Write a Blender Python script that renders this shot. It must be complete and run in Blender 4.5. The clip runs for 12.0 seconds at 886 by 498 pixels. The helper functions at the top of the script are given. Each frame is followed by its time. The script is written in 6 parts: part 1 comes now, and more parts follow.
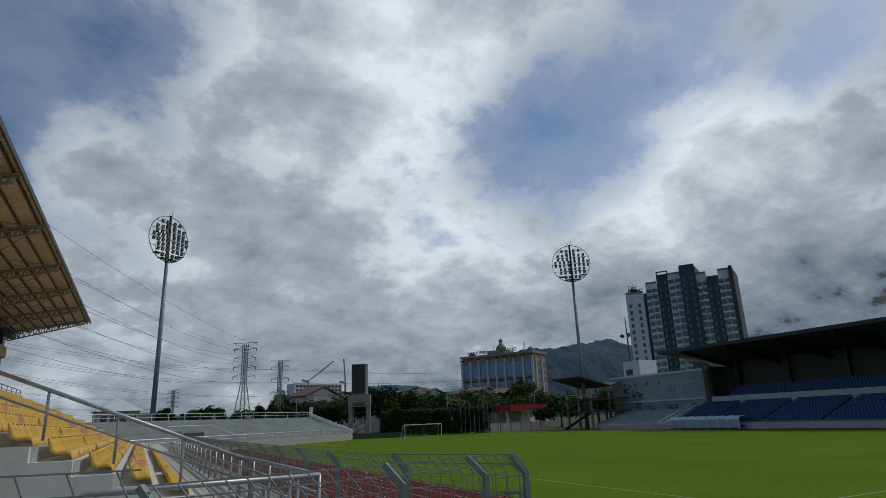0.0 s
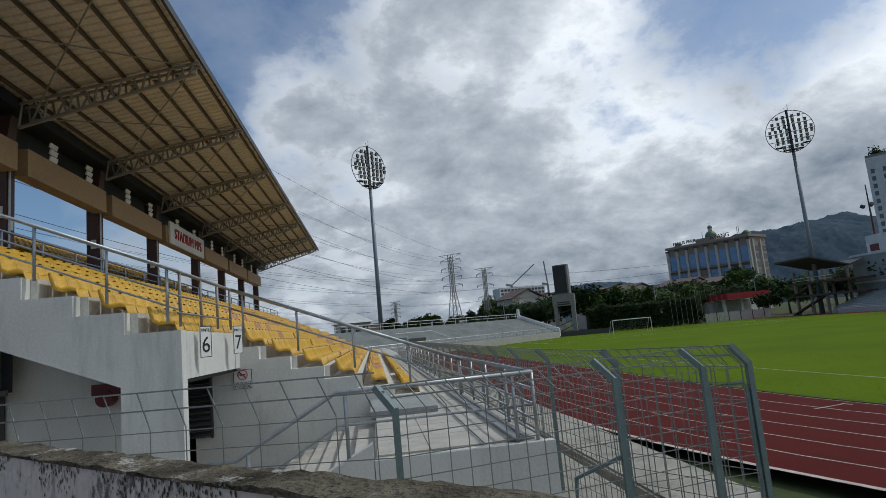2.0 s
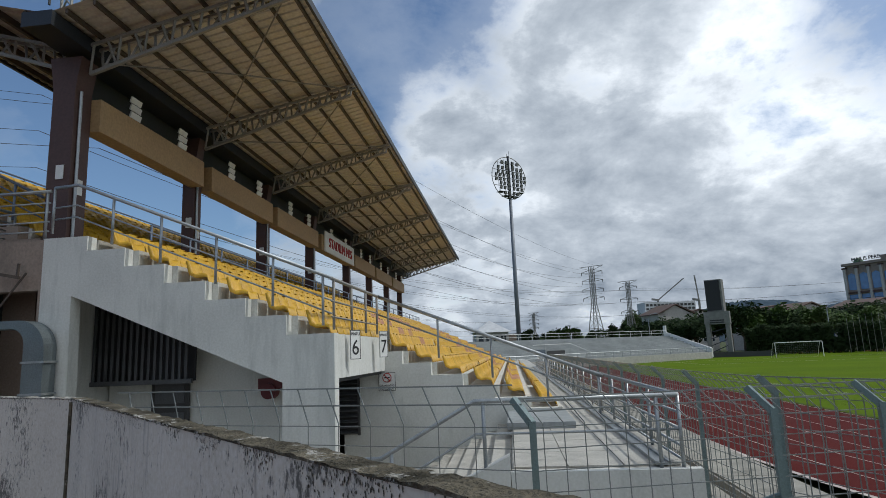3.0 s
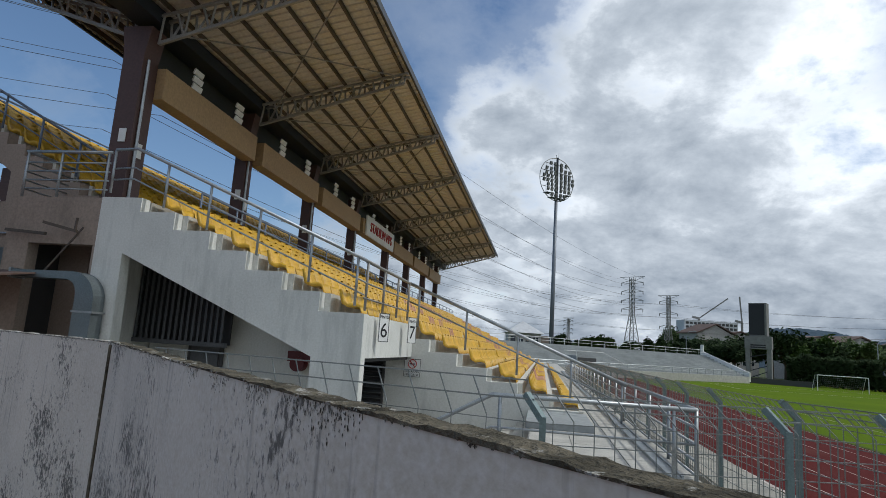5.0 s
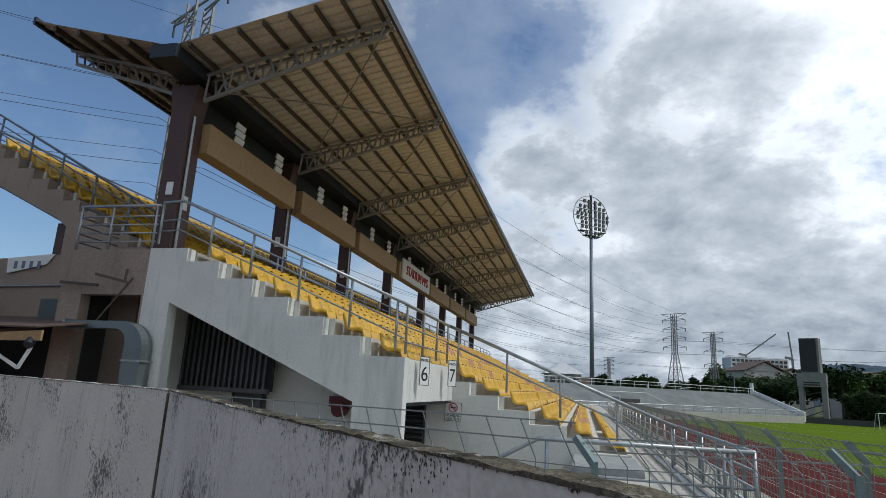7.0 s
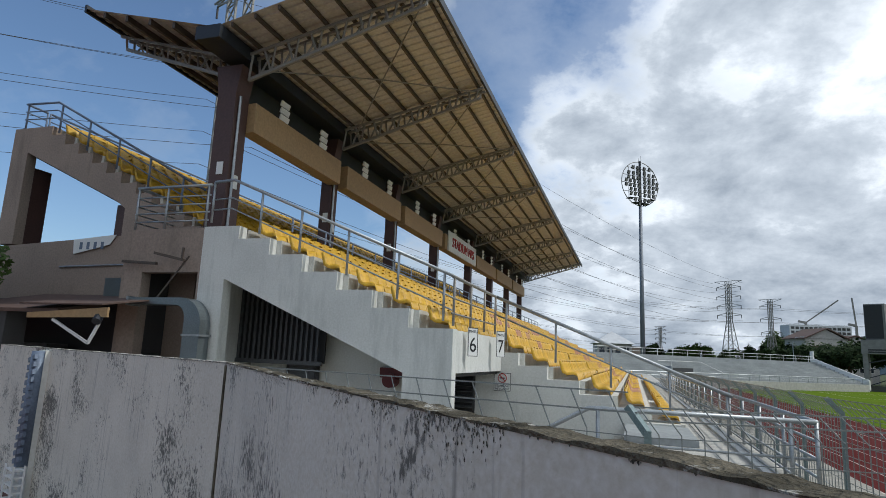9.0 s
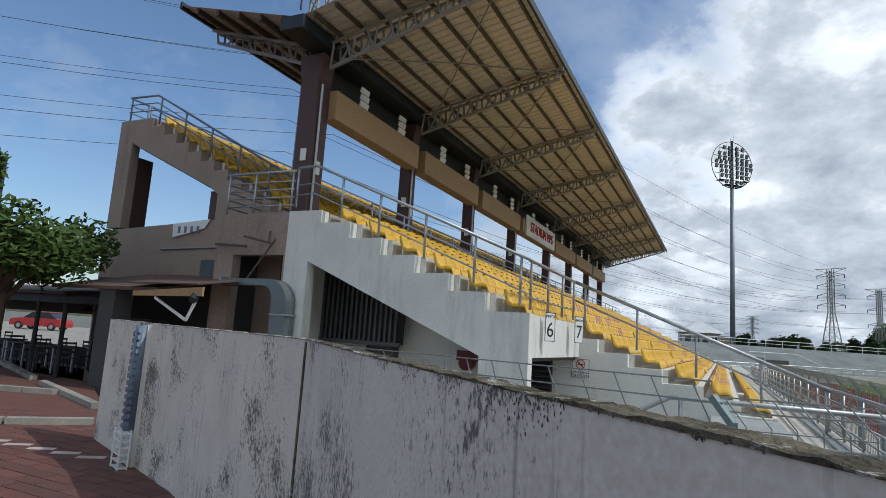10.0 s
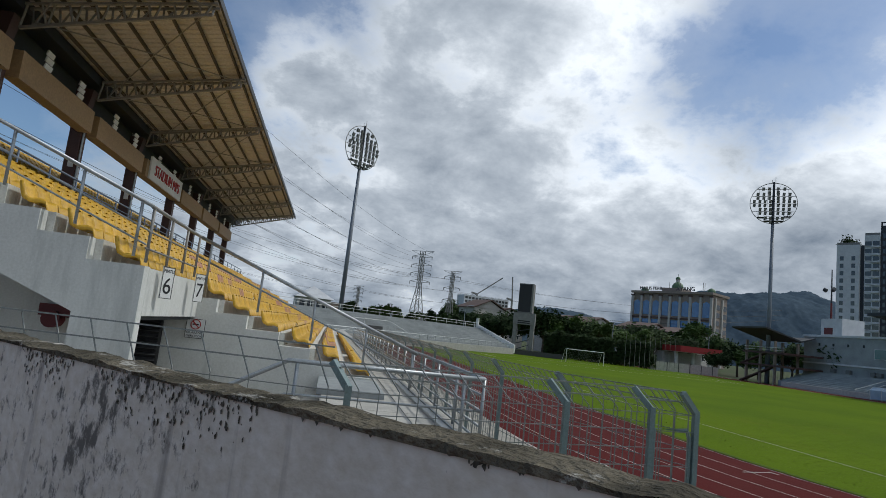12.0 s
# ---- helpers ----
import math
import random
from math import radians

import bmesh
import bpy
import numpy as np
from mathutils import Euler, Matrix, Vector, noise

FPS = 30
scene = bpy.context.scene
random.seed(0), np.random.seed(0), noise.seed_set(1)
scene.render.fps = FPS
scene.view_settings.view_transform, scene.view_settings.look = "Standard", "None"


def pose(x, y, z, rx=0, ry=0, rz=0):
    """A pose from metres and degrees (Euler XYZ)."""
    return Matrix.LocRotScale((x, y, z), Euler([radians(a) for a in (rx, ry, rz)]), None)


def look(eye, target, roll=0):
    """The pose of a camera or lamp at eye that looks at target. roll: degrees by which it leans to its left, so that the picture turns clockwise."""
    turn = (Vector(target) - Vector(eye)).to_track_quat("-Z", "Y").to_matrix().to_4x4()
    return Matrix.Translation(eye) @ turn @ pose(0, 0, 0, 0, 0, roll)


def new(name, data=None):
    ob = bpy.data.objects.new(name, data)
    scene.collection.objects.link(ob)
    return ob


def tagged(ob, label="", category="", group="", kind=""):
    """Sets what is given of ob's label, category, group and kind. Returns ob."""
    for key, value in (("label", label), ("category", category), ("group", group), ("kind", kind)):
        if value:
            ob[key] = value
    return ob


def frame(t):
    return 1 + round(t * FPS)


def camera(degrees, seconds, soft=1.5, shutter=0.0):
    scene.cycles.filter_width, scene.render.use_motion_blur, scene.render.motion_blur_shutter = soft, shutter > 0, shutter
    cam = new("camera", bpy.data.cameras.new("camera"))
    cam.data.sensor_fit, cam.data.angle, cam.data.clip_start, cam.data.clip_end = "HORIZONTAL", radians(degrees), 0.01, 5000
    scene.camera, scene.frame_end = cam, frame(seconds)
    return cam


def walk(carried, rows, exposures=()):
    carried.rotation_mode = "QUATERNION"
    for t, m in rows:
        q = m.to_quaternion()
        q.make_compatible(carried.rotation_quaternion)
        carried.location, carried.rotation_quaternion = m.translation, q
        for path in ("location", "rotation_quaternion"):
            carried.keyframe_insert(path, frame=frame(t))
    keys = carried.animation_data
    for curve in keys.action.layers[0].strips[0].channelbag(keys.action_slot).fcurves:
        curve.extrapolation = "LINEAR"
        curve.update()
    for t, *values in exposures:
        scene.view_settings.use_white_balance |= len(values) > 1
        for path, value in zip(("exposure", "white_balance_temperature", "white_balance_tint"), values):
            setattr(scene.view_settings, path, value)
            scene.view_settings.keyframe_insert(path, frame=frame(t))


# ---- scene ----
cam = camera(73.36, 12.0, soft=0.7)
ROWS = [
    (0.0, -0.084, 0.135, 3.152, 106.0, 2.2, -26.0), (0.2, -0.084, 0.135, 3.152, 103.4, 2.6, -26.0),
    (0.4, -0.084, 0.135, 3.152, 100.5, 2.8, -26.1), (0.5, -0.084, 0.135, 3.152, 100.18, 3.0, -25.94),
    (0.8, -0.084, 0.135, 3.152, 99.75, 3.05, -25.7), (0.9, -0.084, 0.135, 3.152, 99.509, 3.065, -25.409),
    (1.0, -0.085, 0.14, 3.161, 99.562, 3.03, -25.027), (1.5, -0.054, 0.184, 3.159, 99.879, 2.233, -20.52),
    (2.0, -0.026, 0.184, 3.159, 98.014, 5.353, -6.628), (2.5, -0.026, 0.145, 3.165, 96.544, 4.543, 3.086),
    (3.0, -0.033, 0.058, 3.184, 99.854, 2.381, 6.438), (3.2, -0.039, 0.017, 3.183, 100.315, 1.196, 7.394),
    (4.8, 0.078, -0.055, 3.122, 99.906, -4.29, 9.994), (5.0, 0.094, -0.061, 3.124, 99.229, -3.748, 9.38),
    (5.5, 0.112, -0.076, 3.123, 99.663, -3.356, 1.72), (6.0, 0.074, -0.103, 3.112, 97.225, -2.115, 2.82),
    (6.5, 0.047, -0.112, 3.117, 100.453, -1.971, 10.137), (7.0, 0.022, -0.107, 3.123, 103.008, -2.859, 12.917),
    (8.8, 0.054, -0.1, 3.118, 100.287, -2.729, 17.465), (9.0, 0.011, -0.077, 3.12, 100.122, -2.368, 17.506),
    (9.5, 0.015, -0.063, 3.119, 99.745, -2.832, 20.694), (10.0, 0.036, -0.053, 3.1, 98.265, -3.736, 24.907),
    (10.5, -0.029, -0.001, 3.095, 99.14, -4.185, 24.018), (11.0, -0.148, 0.1, 3.103, 97.809, -3.747, 9.678),
    (11.5, -0.196, 0.14, 3.108, 98.135, -4.083, -2.253), (12.0, -0.129, 0.213, 3.11, 97.841, -6.421, -10.773),
]
walk(cam, [(t, pose(*r)) for t, *r in ROWS],
     exposures=[(0.0, -1.0, 6050, 8), (0.9, -1.02, 6050, 8), (1.5, -0.96, 6050, 8), (2.5, -0.5, 6050, 8), (5.5, -0.42, 6050, 8), (7.0, -0.4, 6050, 8), (10.5, -0.16, 6050, 8), (11.2, -0.4, 6050, 8), (12.0, -0.6, 6050, 8)])

# ---- world and sun ----
SUN_AZ, SUN_EL = 84.0, 50.0
world = bpy.data.worlds.new("sky")
scene.world = world
world.use_nodes = True
wn, wl = world.node_tree.nodes, world.node_tree.links
wn.clear()


def wnode(kind, **vals):
    n = wn.new(kind)
    for k, v in vals.items():
        n.inputs[k].default_value = v
    return n


def wmath(op, a, b=None, clamp=False):
    n = wn.new("ShaderNodeMath")
    n.operation, n.use_clamp = op, clamp
    n.inputs[2].default_value = 0.155
    for i, v in enumerate((a, b)):
        if v is None:
            continue
        if isinstance(v, (int, float)):
            n.inputs[i].default_value = v
        else:
            wl.new(v, n.inputs[i])
    return n.outputs[0]


sky = wn.new("ShaderNodeTexSky")
sky.sky_type, sky.sun_disc = "NISHITA", False
sky.sun_elevation, sky.sun_rotation = radians(SUN_EL), radians(SUN_AZ)
sky.air_density, sky.dust_density, sky.ozone_density = 1.0, 1.0, 2.0
tc = wn.new("ShaderNodeTexCoord")
sep = wn.new("ShaderNodeSeparateXYZ")
wl.new(tc.outputs["Generated"], sep.inputs[0])
den = wmath("ADD", wmath("MAXIMUM", sep.outputs["Z"], 0.0), 0.45)
comb = wn.new("ShaderNodeCombineXYZ")
wl.new(wmath("DIVIDE", sep.outputs["X"], den), comb.inputs[0])
wl.new(wmath("DIVIDE", sep.outputs["Y"], den), comb.inputs[1])
comb.inputs[2].default_value = 3.7
big = wnode("ShaderNodeTexNoise", Scale=1.5, Detail=12.0, Roughness=0.6, Distortion=0.1)
fine = wnode("ShaderNodeTexNoise", Scale=4.2, Detail=10.0, Roughness=0.62, Distortion=0.15)
wl.new(comb.outputs[0], big.inputs["Vector"])
wl.new(comb.outputs[0], fine.inputs["Vector"])

def toward(az, el, lo, hi):
    """1 near a direction, falling to 0 away from it; lo and hi are cosines."""
    dot = wn.new("ShaderNodeVectorMath")
    dot.operation = "DOT_PRODUCT"
    wl.new(tc.outputs["Generated"], dot.inputs[0])
    a, e = radians(az), radians(el)
    dot.inputs[1].default_value = (-math.sin(a) * math.cos(e), math.cos(a) * math.cos(e), math.sin(e))
    r = wn.new("ShaderNodeMapRange")
    r.interpolation_type = "SMOOTHSTEP"
    r.inputs[1].default_value, r.inputs[2].default_value = lo, hi
    wl.new(dot.outputs["Value"], r.inputs[0])
    return r.outputs[0]


# more cloud over the field, open blue sky behind the stand: bearing, height, reach and amount of each patch
bias = wmath("MULTIPLY", wmath("ADD", sep.outputs["X"], 0.26), 0.5)
bias = wmath("MINIMUM", wmath("MAXIMUM", bias, -0.17), 0.05)


def reach(deg, share=0.25):
    return math.cos(radians(deg)), math.cos(radians(deg * share))


for az, el, r, amount in ((12, 29, 16, -0.12), (6, 22, 6, 0.08), (-13, 20, 18, 0.05), (-39, 25, 13, -0.12), (-47, 25, 9, -0.04), (-55, 15, 16, 0.09), (-60, 34, 14, -0.08), (-25, 40, 18, 0.05), (63, 17, 8, 0.06),
                          (-14, 8, 16, 0.08), (-34, 9, 16, 0.10), (-52, 9, 16, 0.10), (3, 6, 10, 0.05)):
    bias = wmath("ADD", bias, wmath("MULTIPLY", toward(az, el, *reach(r, 0.0)), amount))
cover = wmath("ADD", wmath("ADD", wmath("MULTIPLY", big.outputs[0], 0.62), wmath("MULTIPLY", fine.outputs[0], 0.38)), bias)
mask = wn.new("ShaderNodeValToRGB")
mask.color_ramp.elements[0].position, mask.color_ramp.elements[1].position = 0.38, 0.55
veil = mask.color_ramp.elements.new(0.465)
veil.color = (0.2, 0.2, 0.2, 1)
wl.new(cover, mask.inputs[0])
shade = wn.new("ShaderNodeValToRGB")
els = shade.color_ramp.elements
els[0].position, els[0].color = 0.15, (14.0, 14.1, 14.2, 1)
bright = els.new(0.36)
bright.color = (9.7, 9.9, 10.2, 1)
els[1].position, els[1].color = 0.95, (2.3, 2.8, 3.5, 1)
mid = els.new(0.52)
mid.color = (7.0, 7.4, 7.9, 1)
lumpy = wmath("ADD", wmath("MULTIPLY", wmath("SUBTRACT", fine.outputs[0], 0.5), 1.3), wmath("MULTIPLY", wmath("SUBTRACT", big.outputs[0], 0.5), 1.0))
lumpy = wmath("ADD", lumpy, 0.5)
lumpy = wmath("SUBTRACT", lumpy, wmath("MULTIPLY", wmath("MINIMUM", wmath("MAXIMUM", wmath("SUBTRACT", 0.6, cover), 0.0), 0.09), 1.3))
for az, el, r, amount in ((-12, 22, 12, 0.08), (-57, 6, 20, 0.20), (-28, 13, 10, -0.08), (-22, 31, 16, -0.15), (-36, 18, 10, -0.08), (-50, 21, 12, -0.22), (-59, 19, 9, -0.08), (-25, 42, 16, -0.08), (-30, 4, 15, 0.04)):
    lumpy = wmath("ADD", lumpy, wmath("MULTIPLY", toward(az, el, *reach(r, 0.0)), amount))
low = wmath("MULTIPLY", wmath("SUBTRACT", 0.33, sep.outputs["Z"]), 0.62)
wl.new(wmath("ADD", lumpy, wmath("MAXIMUM", low, 0.0)), shade.inputs[0])
mix = wn.new("ShaderNodeMix")
mix.data_type = "RGBA"
wl.new(mask.outputs[0], mix.inputs["Factor"])
tint = wn.new("ShaderNodeMix")
tint.data_type, tint.blend_type = "RGBA", "MULTIPLY"
tint.inputs["Factor"].default_value = 1.0
tint.inputs["B"].default_value = (1.2, 1.25, 1.28, 1)
wl.new(sky.outputs[0], tint.inputs["A"])
wl.new(tint.outputs["Result"], mix.inputs["A"])
wl.new(shade.outputs[0], mix.inputs["B"])
bg = wnode("ShaderNodeBackground", Strength=0.11)
wl.new(mix.outputs["Result"], bg.inputs["Color"])
wl.new(bg.outputs[0], wn.new("ShaderNodeOutputWorld").inputs[0])

sun = new("sun", bpy.data.lights.new("sun", "SUN"))
sun.data.energy, sun.data.angle, sun.data.color = 2.3, radians(0.6), (1.0, 0.95, 0.86)
sa, se = radians(SUN_AZ), radians(SUN_EL)
sun.matrix_world = look((0, 0, 60), (-math.sin(sa) * math.cos(se), -math.cos(sa) * math.cos(se), 60 - math.sin(se)))


# ---- materials ----
def material(name, colour, rough=0.7, metal=0.0, second=None, scale=4.0, amount=0.5, fine_scale=40.0, bump=0.1,
             stretch=(1, 1, 1), per_object=0.0, grime=None, grime_scale=1.2, grime_at=(0.55, 0.72), spec=0.5,
             patch=(0.3, 0.5), runs=None):
    """Base colour varied at two scales, with fine relief and, where asked, stains."""
    m = bpy.data.materials.new(name)
    m.use_nodes = True
    nodes, links = m.node_tree.nodes, m.node_tree.links
    b = nodes["Principled BSDF"]
    b.inputs["Roughness"].default_value, b.inputs["Metallic"].default_value = rough, metal
    b.inputs["Specular IOR Level"].default_value = spec
    co = nodes.new("ShaderNodeTexCoord")
    mp = nodes.new("ShaderNodeMapping")
    mp.inputs["Scale"].default_value = stretch
    geo = nodes.new("ShaderNodeNewGeometry")
    links.new(geo.outputs["Position"], mp.inputs["Vector"])
    n1, n2 = nodes.new("ShaderNodeTexNoise"), nodes.new("ShaderNodeTexNoise")
    n1.inputs["Scale"].default_value, n1.inputs["Detail"].default_value = scale, 6
    n2.inputs["Scale"].default_value, n2.inputs["Detail"].default_value = fine_scale, 5
    links.new(mp.outputs[0], n1.inputs["Vector"])
    links.new(mp.outputs[0], n2.inputs["Vector"])
    second = second or tuple(c * 0.72 for c in colour)
    ramp = nodes.new("ShaderNodeMapRange")
    ramp.inputs[1].default_value, ramp.inputs[2].default_value = 0.35, 0.68
    ramp.inputs[4].default_value = amount
    links.new(n1.outputs[0], ramp.inputs[0])
    mx = nodes.new("ShaderNodeMix")
    mx.data_type = "RGBA"
    mx.inputs["A"].default_value, mx.inputs["B"].default_value = (*colour, 1), (*second, 1)
    links.new(ramp.outputs[0], mx.inputs["Factor"])
    out = mx.outputs["Result"]
    f2 = nodes.new("ShaderNodeMix")
    f2.data_type, f2.blend_type = "RGBA", "OVERLAY"
    f2.inputs["Factor"].default_value = 0.35
    links.new(out, f2.inputs["A"])
    links.new(n2.outputs[0], f2.inputs["B"])
    out = f2.outputs["Result"]
    if per_object:
        info = nodes.new("ShaderNodeObjectInfo")
        hsv = nodes.new("ShaderNodeHueSaturation")
        mr = nodes.new("ShaderNodeMapRange")
        mr.inputs[3].default_value, mr.inputs[4].default_value = 1 - per_object, 1 + per_object
        links.new(info.outputs["Random"], mr.inputs[0])
        links.new(mr.outputs[0], hsv.inputs["Value"])
        links.new(out, hsv.inputs["Color"])
        out = hsv.outputs[0]
    if grime:
        gm = nodes.new("ShaderNodeMapping")
        gm.inputs["Scale"].default_value = grime[1]
        links.new(geo.outputs["Position"], gm.inputs["Vector"])
        gn, gs = nodes.new("ShaderNodeTexNoise"), nodes.new("ShaderNodeTexNoise")
        gn.inputs["Scale"].default_value, gn.inputs["Detail"].default_value, gn.inputs["Roughness"].default_value = grime_scale, 9, 0.72
        gs.inputs["Scale"].default_value, gs.inputs["Detail"].default_value = grime_scale * patch[0], 3
        links.new(gm.outputs[0], gn.inputs["Vector"])
        links.new(geo.outputs["Position"], gs.inputs["Vector"])
        add = nodes.new("ShaderNodeMath")
        add.operation = "MULTIPLY_ADD"
        add.inputs[1].default_value, add.inputs[2].default_value = patch[1], -patch[1] / 2
        links.new(gs.outputs[0], add.inputs[0])
        tot = nodes.new("ShaderNodeMath")
        links.new(gn.outputs[0], tot.inputs[0])
        links.new(add.outputs[0], tot.inputs[1])
        gr = nodes.new("ShaderNodeMapRange")
        gr.inputs[1].default_value, gr.inputs[2].default_value = grime_at
        gr.inputs[4].default_value = 0.9
        links.new(tot.outputs[0], gr.inputs[0])
        gx = nodes.new("ShaderNodeMix")
        gx.data_type = "RGBA"
        gx.inputs["B"].default_value = (*grime[0], 1)
        links.new(gr.outputs[0], gx.inputs["Factor"])
        links.new(out, gx.inputs["A"])
        out = gx.outputs["Result"]
    if runs:
        # thin grey runs down the face
        rm, rn, rb = nodes.new("ShaderNodeMapping"), nodes.new("ShaderNodeTexNoise"), nodes.new("ShaderNodeTexNoise")
        rm.inputs["Scale"].default_value = (1, 1, 0.06)
        rn.inputs["Scale"].default_value, rn.inputs["Detail"].default_value, rn.inputs["Roughness"].default_value = 30.0, 5, 0.6
        rb.inputs["Scale"].default_value = 1.3
        links.new(geo.outputs["Position"], rm.inputs["Vector"])
        links.new(rm.outputs[0], rn.inputs["Vector"])
        links.new(geo.outputs["Position"], rb.inputs["Vector"])
        sm = nodes.new("ShaderNodeMath")
        sm.operation = "MULTIPLY_ADD"
        sm.inputs[1].default_value = 0.6
        links.new(rb.outputs[0], sm.inputs[0])
        links.new(rn.outputs[0], sm.inputs[2])
        rr = nodes.new("ShaderNodeMapRange")
        rr.inputs[1].default_value, rr.inputs[2].default_value, rr.inputs[4].default_value = 0.88, 1.02, 0.75
        links.new(sm.outputs[0], rr.inputs[0])
        rx_ = nodes.new("ShaderNodeMix")
        rx_.data_type = "RGBA"
        rx_.inputs["B"].default_value = (*runs, 1)
        links.new(rr.outputs[0], rx_.inputs["Factor"])
        links.new(out, rx_.inputs["A"])
        out = rx_.outputs["Result"]
    links.new(out, b.inputs["Base Color"])
    if bump:
        bp = nodes.new("ShaderNodeBump")
        bp.inputs["Strength"].default_value, bp.inputs["Distance"].default_value = bump, 0.02
        links.new(n2.outputs[0], bp.inputs["Height"])
        links.new(bp.outputs[0], b.inputs["Normal"])
    return m


MOULD = (0.035, 0.035, 0.03)
GRASS = material("turf", (0.112, 0.172, 0.005), 0.95, second=(0.085, 0.14, 0.005), scale=0.12, amount=1.0, fine_scale=9, bump=0.6, grime=((0.135, 0.155, 0.01), (1, 0.25, 1)), grime_scale=0.6, grime_at=(0.58, 0.85), spec=0.04)
EARTH = material("rough_ground", (0.06, 0.085, 0.03), 0.95, second=(0.09, 0.085, 0.06), scale=0.03, amount=0.8, fine_scale=3, spec=0.1)
TRACK = material("red_track", (0.1, 0.014, 0.012), 0.9, second=(0.075, 0.012, 0.011), scale=0.5, fine_scale=60, bump=0.15, grime=((0.12, 0.05, 0.04), (1, 0.15, 1)), grime_scale=0.8, grime_at=(0.6, 0.9), spec=0.08)
LINE = material("line_paint", (0.55, 0.5, 0.46), 0.7, second=(0.36, 0.27, 0.24), scale=3, amount=0.8)
APRON = material("apron_concrete", (0.36, 0.34, 0.29), 0.9, second=(0.24, 0.23, 0.2), scale=1.5, amount=0.9, fine_scale=30, grime=((0.09, 0.085, 0.07), (1, 1, 1)), grime_scale=1.6, grime_at=(0.55, 0.8))
PAVER = material("brick_paver", (0.15, 0.06, 0.045), 0.9, second=(0.1, 0.05, 0.045), scale=3, amount=0.8, per_object=0.18)
WHITEWALL = material("painted_concrete", (0.7, 0.7, 0.655), 0.75, second=(0.6, 0.6, 0.56), scale=0.9, amount=0.8, fine_scale=25, bump=0.06, grime=((0.42, 0.43, 0.40), (1.6, 1.6, 0.25)), grime_scale=1.6, grime_at=(0.52, 0.8))
OLDWALL = material("mouldy_painted_wall", (0.69, 0.645, 0.56), 0.85, second=(0.57, 0.535, 0.465), scale=1.6, amount=0.9, fine_scale=60, bump=0.12, grime=((0.085, 0.082, 0.075), (1.5, 1.5, 0.9)), grime_scale=30.0, grime_at=(0.55, 0.66), patch=(0.07, 0.8), runs=(0.3, 0.28, 0.25))
COPING = material("mossy_coping", (0.19, 0.165, 0.12), 0.95, second=(0.04, 0.036, 0.026), scale=9, amount=1.0, fine_scale=90, bump=1.0, grime=((0.5, 0.48, 0.43), (1, 1, 1)), grime_scale=22, grime_at=(0.58, 0.66), spec=0.1)
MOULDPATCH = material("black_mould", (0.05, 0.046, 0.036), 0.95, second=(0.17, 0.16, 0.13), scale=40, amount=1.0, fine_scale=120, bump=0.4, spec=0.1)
CHALKY = material("crumbled_lime_edge", (0.62, 0.6, 0.54), 0.95, second=(0.12, 0.11, 0.085), scale=26, amount=1.0, fine_scale=90, bump=0.8, spec=0.1)
TREAD = material("step_concrete", (0.5, 0.48, 0.43), 0.85, second=(0.36, 0.345, 0.31), scale=2, amount=0.8, fine_scale=35, grime=((0.16, 0.15, 0.13), (2, 2, 0.5)), grime_scale=2.2, grime_at=(0.56, 0.8))
RISER = material("white_riser_paint", (0.66, 0.65, 0.6), 0.8, second=(0.5, 0.49, 0.45), scale=2.5, amount=0.9, fine_scale=30, bump=0.06, grime=((0.2, 0.19, 0.17), (3, 3, 0.2)), grime_scale=3.0, grime_at=(0.6, 0.85))
TERRACE = material("terrace_concrete", (0.34, 0.36, 0.36), 0.85, second=(0.25, 0.265, 0.265), scale=0.5, amount=0.9, fine_scale=8)
BROWNWALL = material("tan_painted_wall", (0.32, 0.25, 0.2), 0.8, second=(0.26, 0.205, 0.17), scale=0.7, amount=0.9, fine_scale=20, bump=0.05, grime=((0.13, 0.11, 0.09), (1.5, 1.5, 0.2)), grime_scale=1.2, grime_at=(0.56, 0.85))
DARKBROWN = material("dark_brown_paint", (0.085, 0.042, 0.034), 0.55, second=(0.065, 0.034, 0.03), scale=1.5, fine_scale=20, bump=0.03)
BEAM = material("ochre_paint", (0.38, 0.25, 0.12), 0.6, second=(0.33, 0.215, 0.105), scale=0.6, fine_scale=15, bump=0.03, grime=((0.2, 0.13, 0.08), (0.6, 0.6, 1)), grime_scale=1.0, grime_at=(0.6, 0.9))
ROOF = material("roof_sheet", (0.54, 0.5, 0.44), 0.5, second=(0.46, 0.43, 0.375), scale=0.5, fine_scale=12, bump=0.02, metal=0.1)
PURLIN = material("purlin_steel", (0.085, 0.065, 0.05), 0.6, scale=1.0, fine_scale=20)
TRUSS = material("grey_truss_steel", (0.27, 0.26, 0.24), 0.5, metal=0.2, scale=2, fine_scale=30)
DARKSTEEL = material("dark_steel", (0.04, 0.045, 0.055), 0.5, metal=0.4, scale=2)
GALV = material("galvanised_steel", (0.42, 0.44, 0.45), 0.42, metal=0.7, second=(0.3, 0.32, 0.33), scale=6, amount=0.8, fine_scale=60)
FENCE = material("green_grey_fence_paint", (0.18, 0.24, 0.24), 0.45, metal=0.2, second=(0.14, 0.19, 0.19), scale=5, fine_scale=50)
WIRE = material("fence_wire", (0.24, 0.255, 0.245), 0.5, metal=0.3, scale=5, fine_scale=80)
BLUERAIL = material("blue_grey_rail", (0.16, 0.2, 0.27), 0.5, metal=0.2, scale=4)
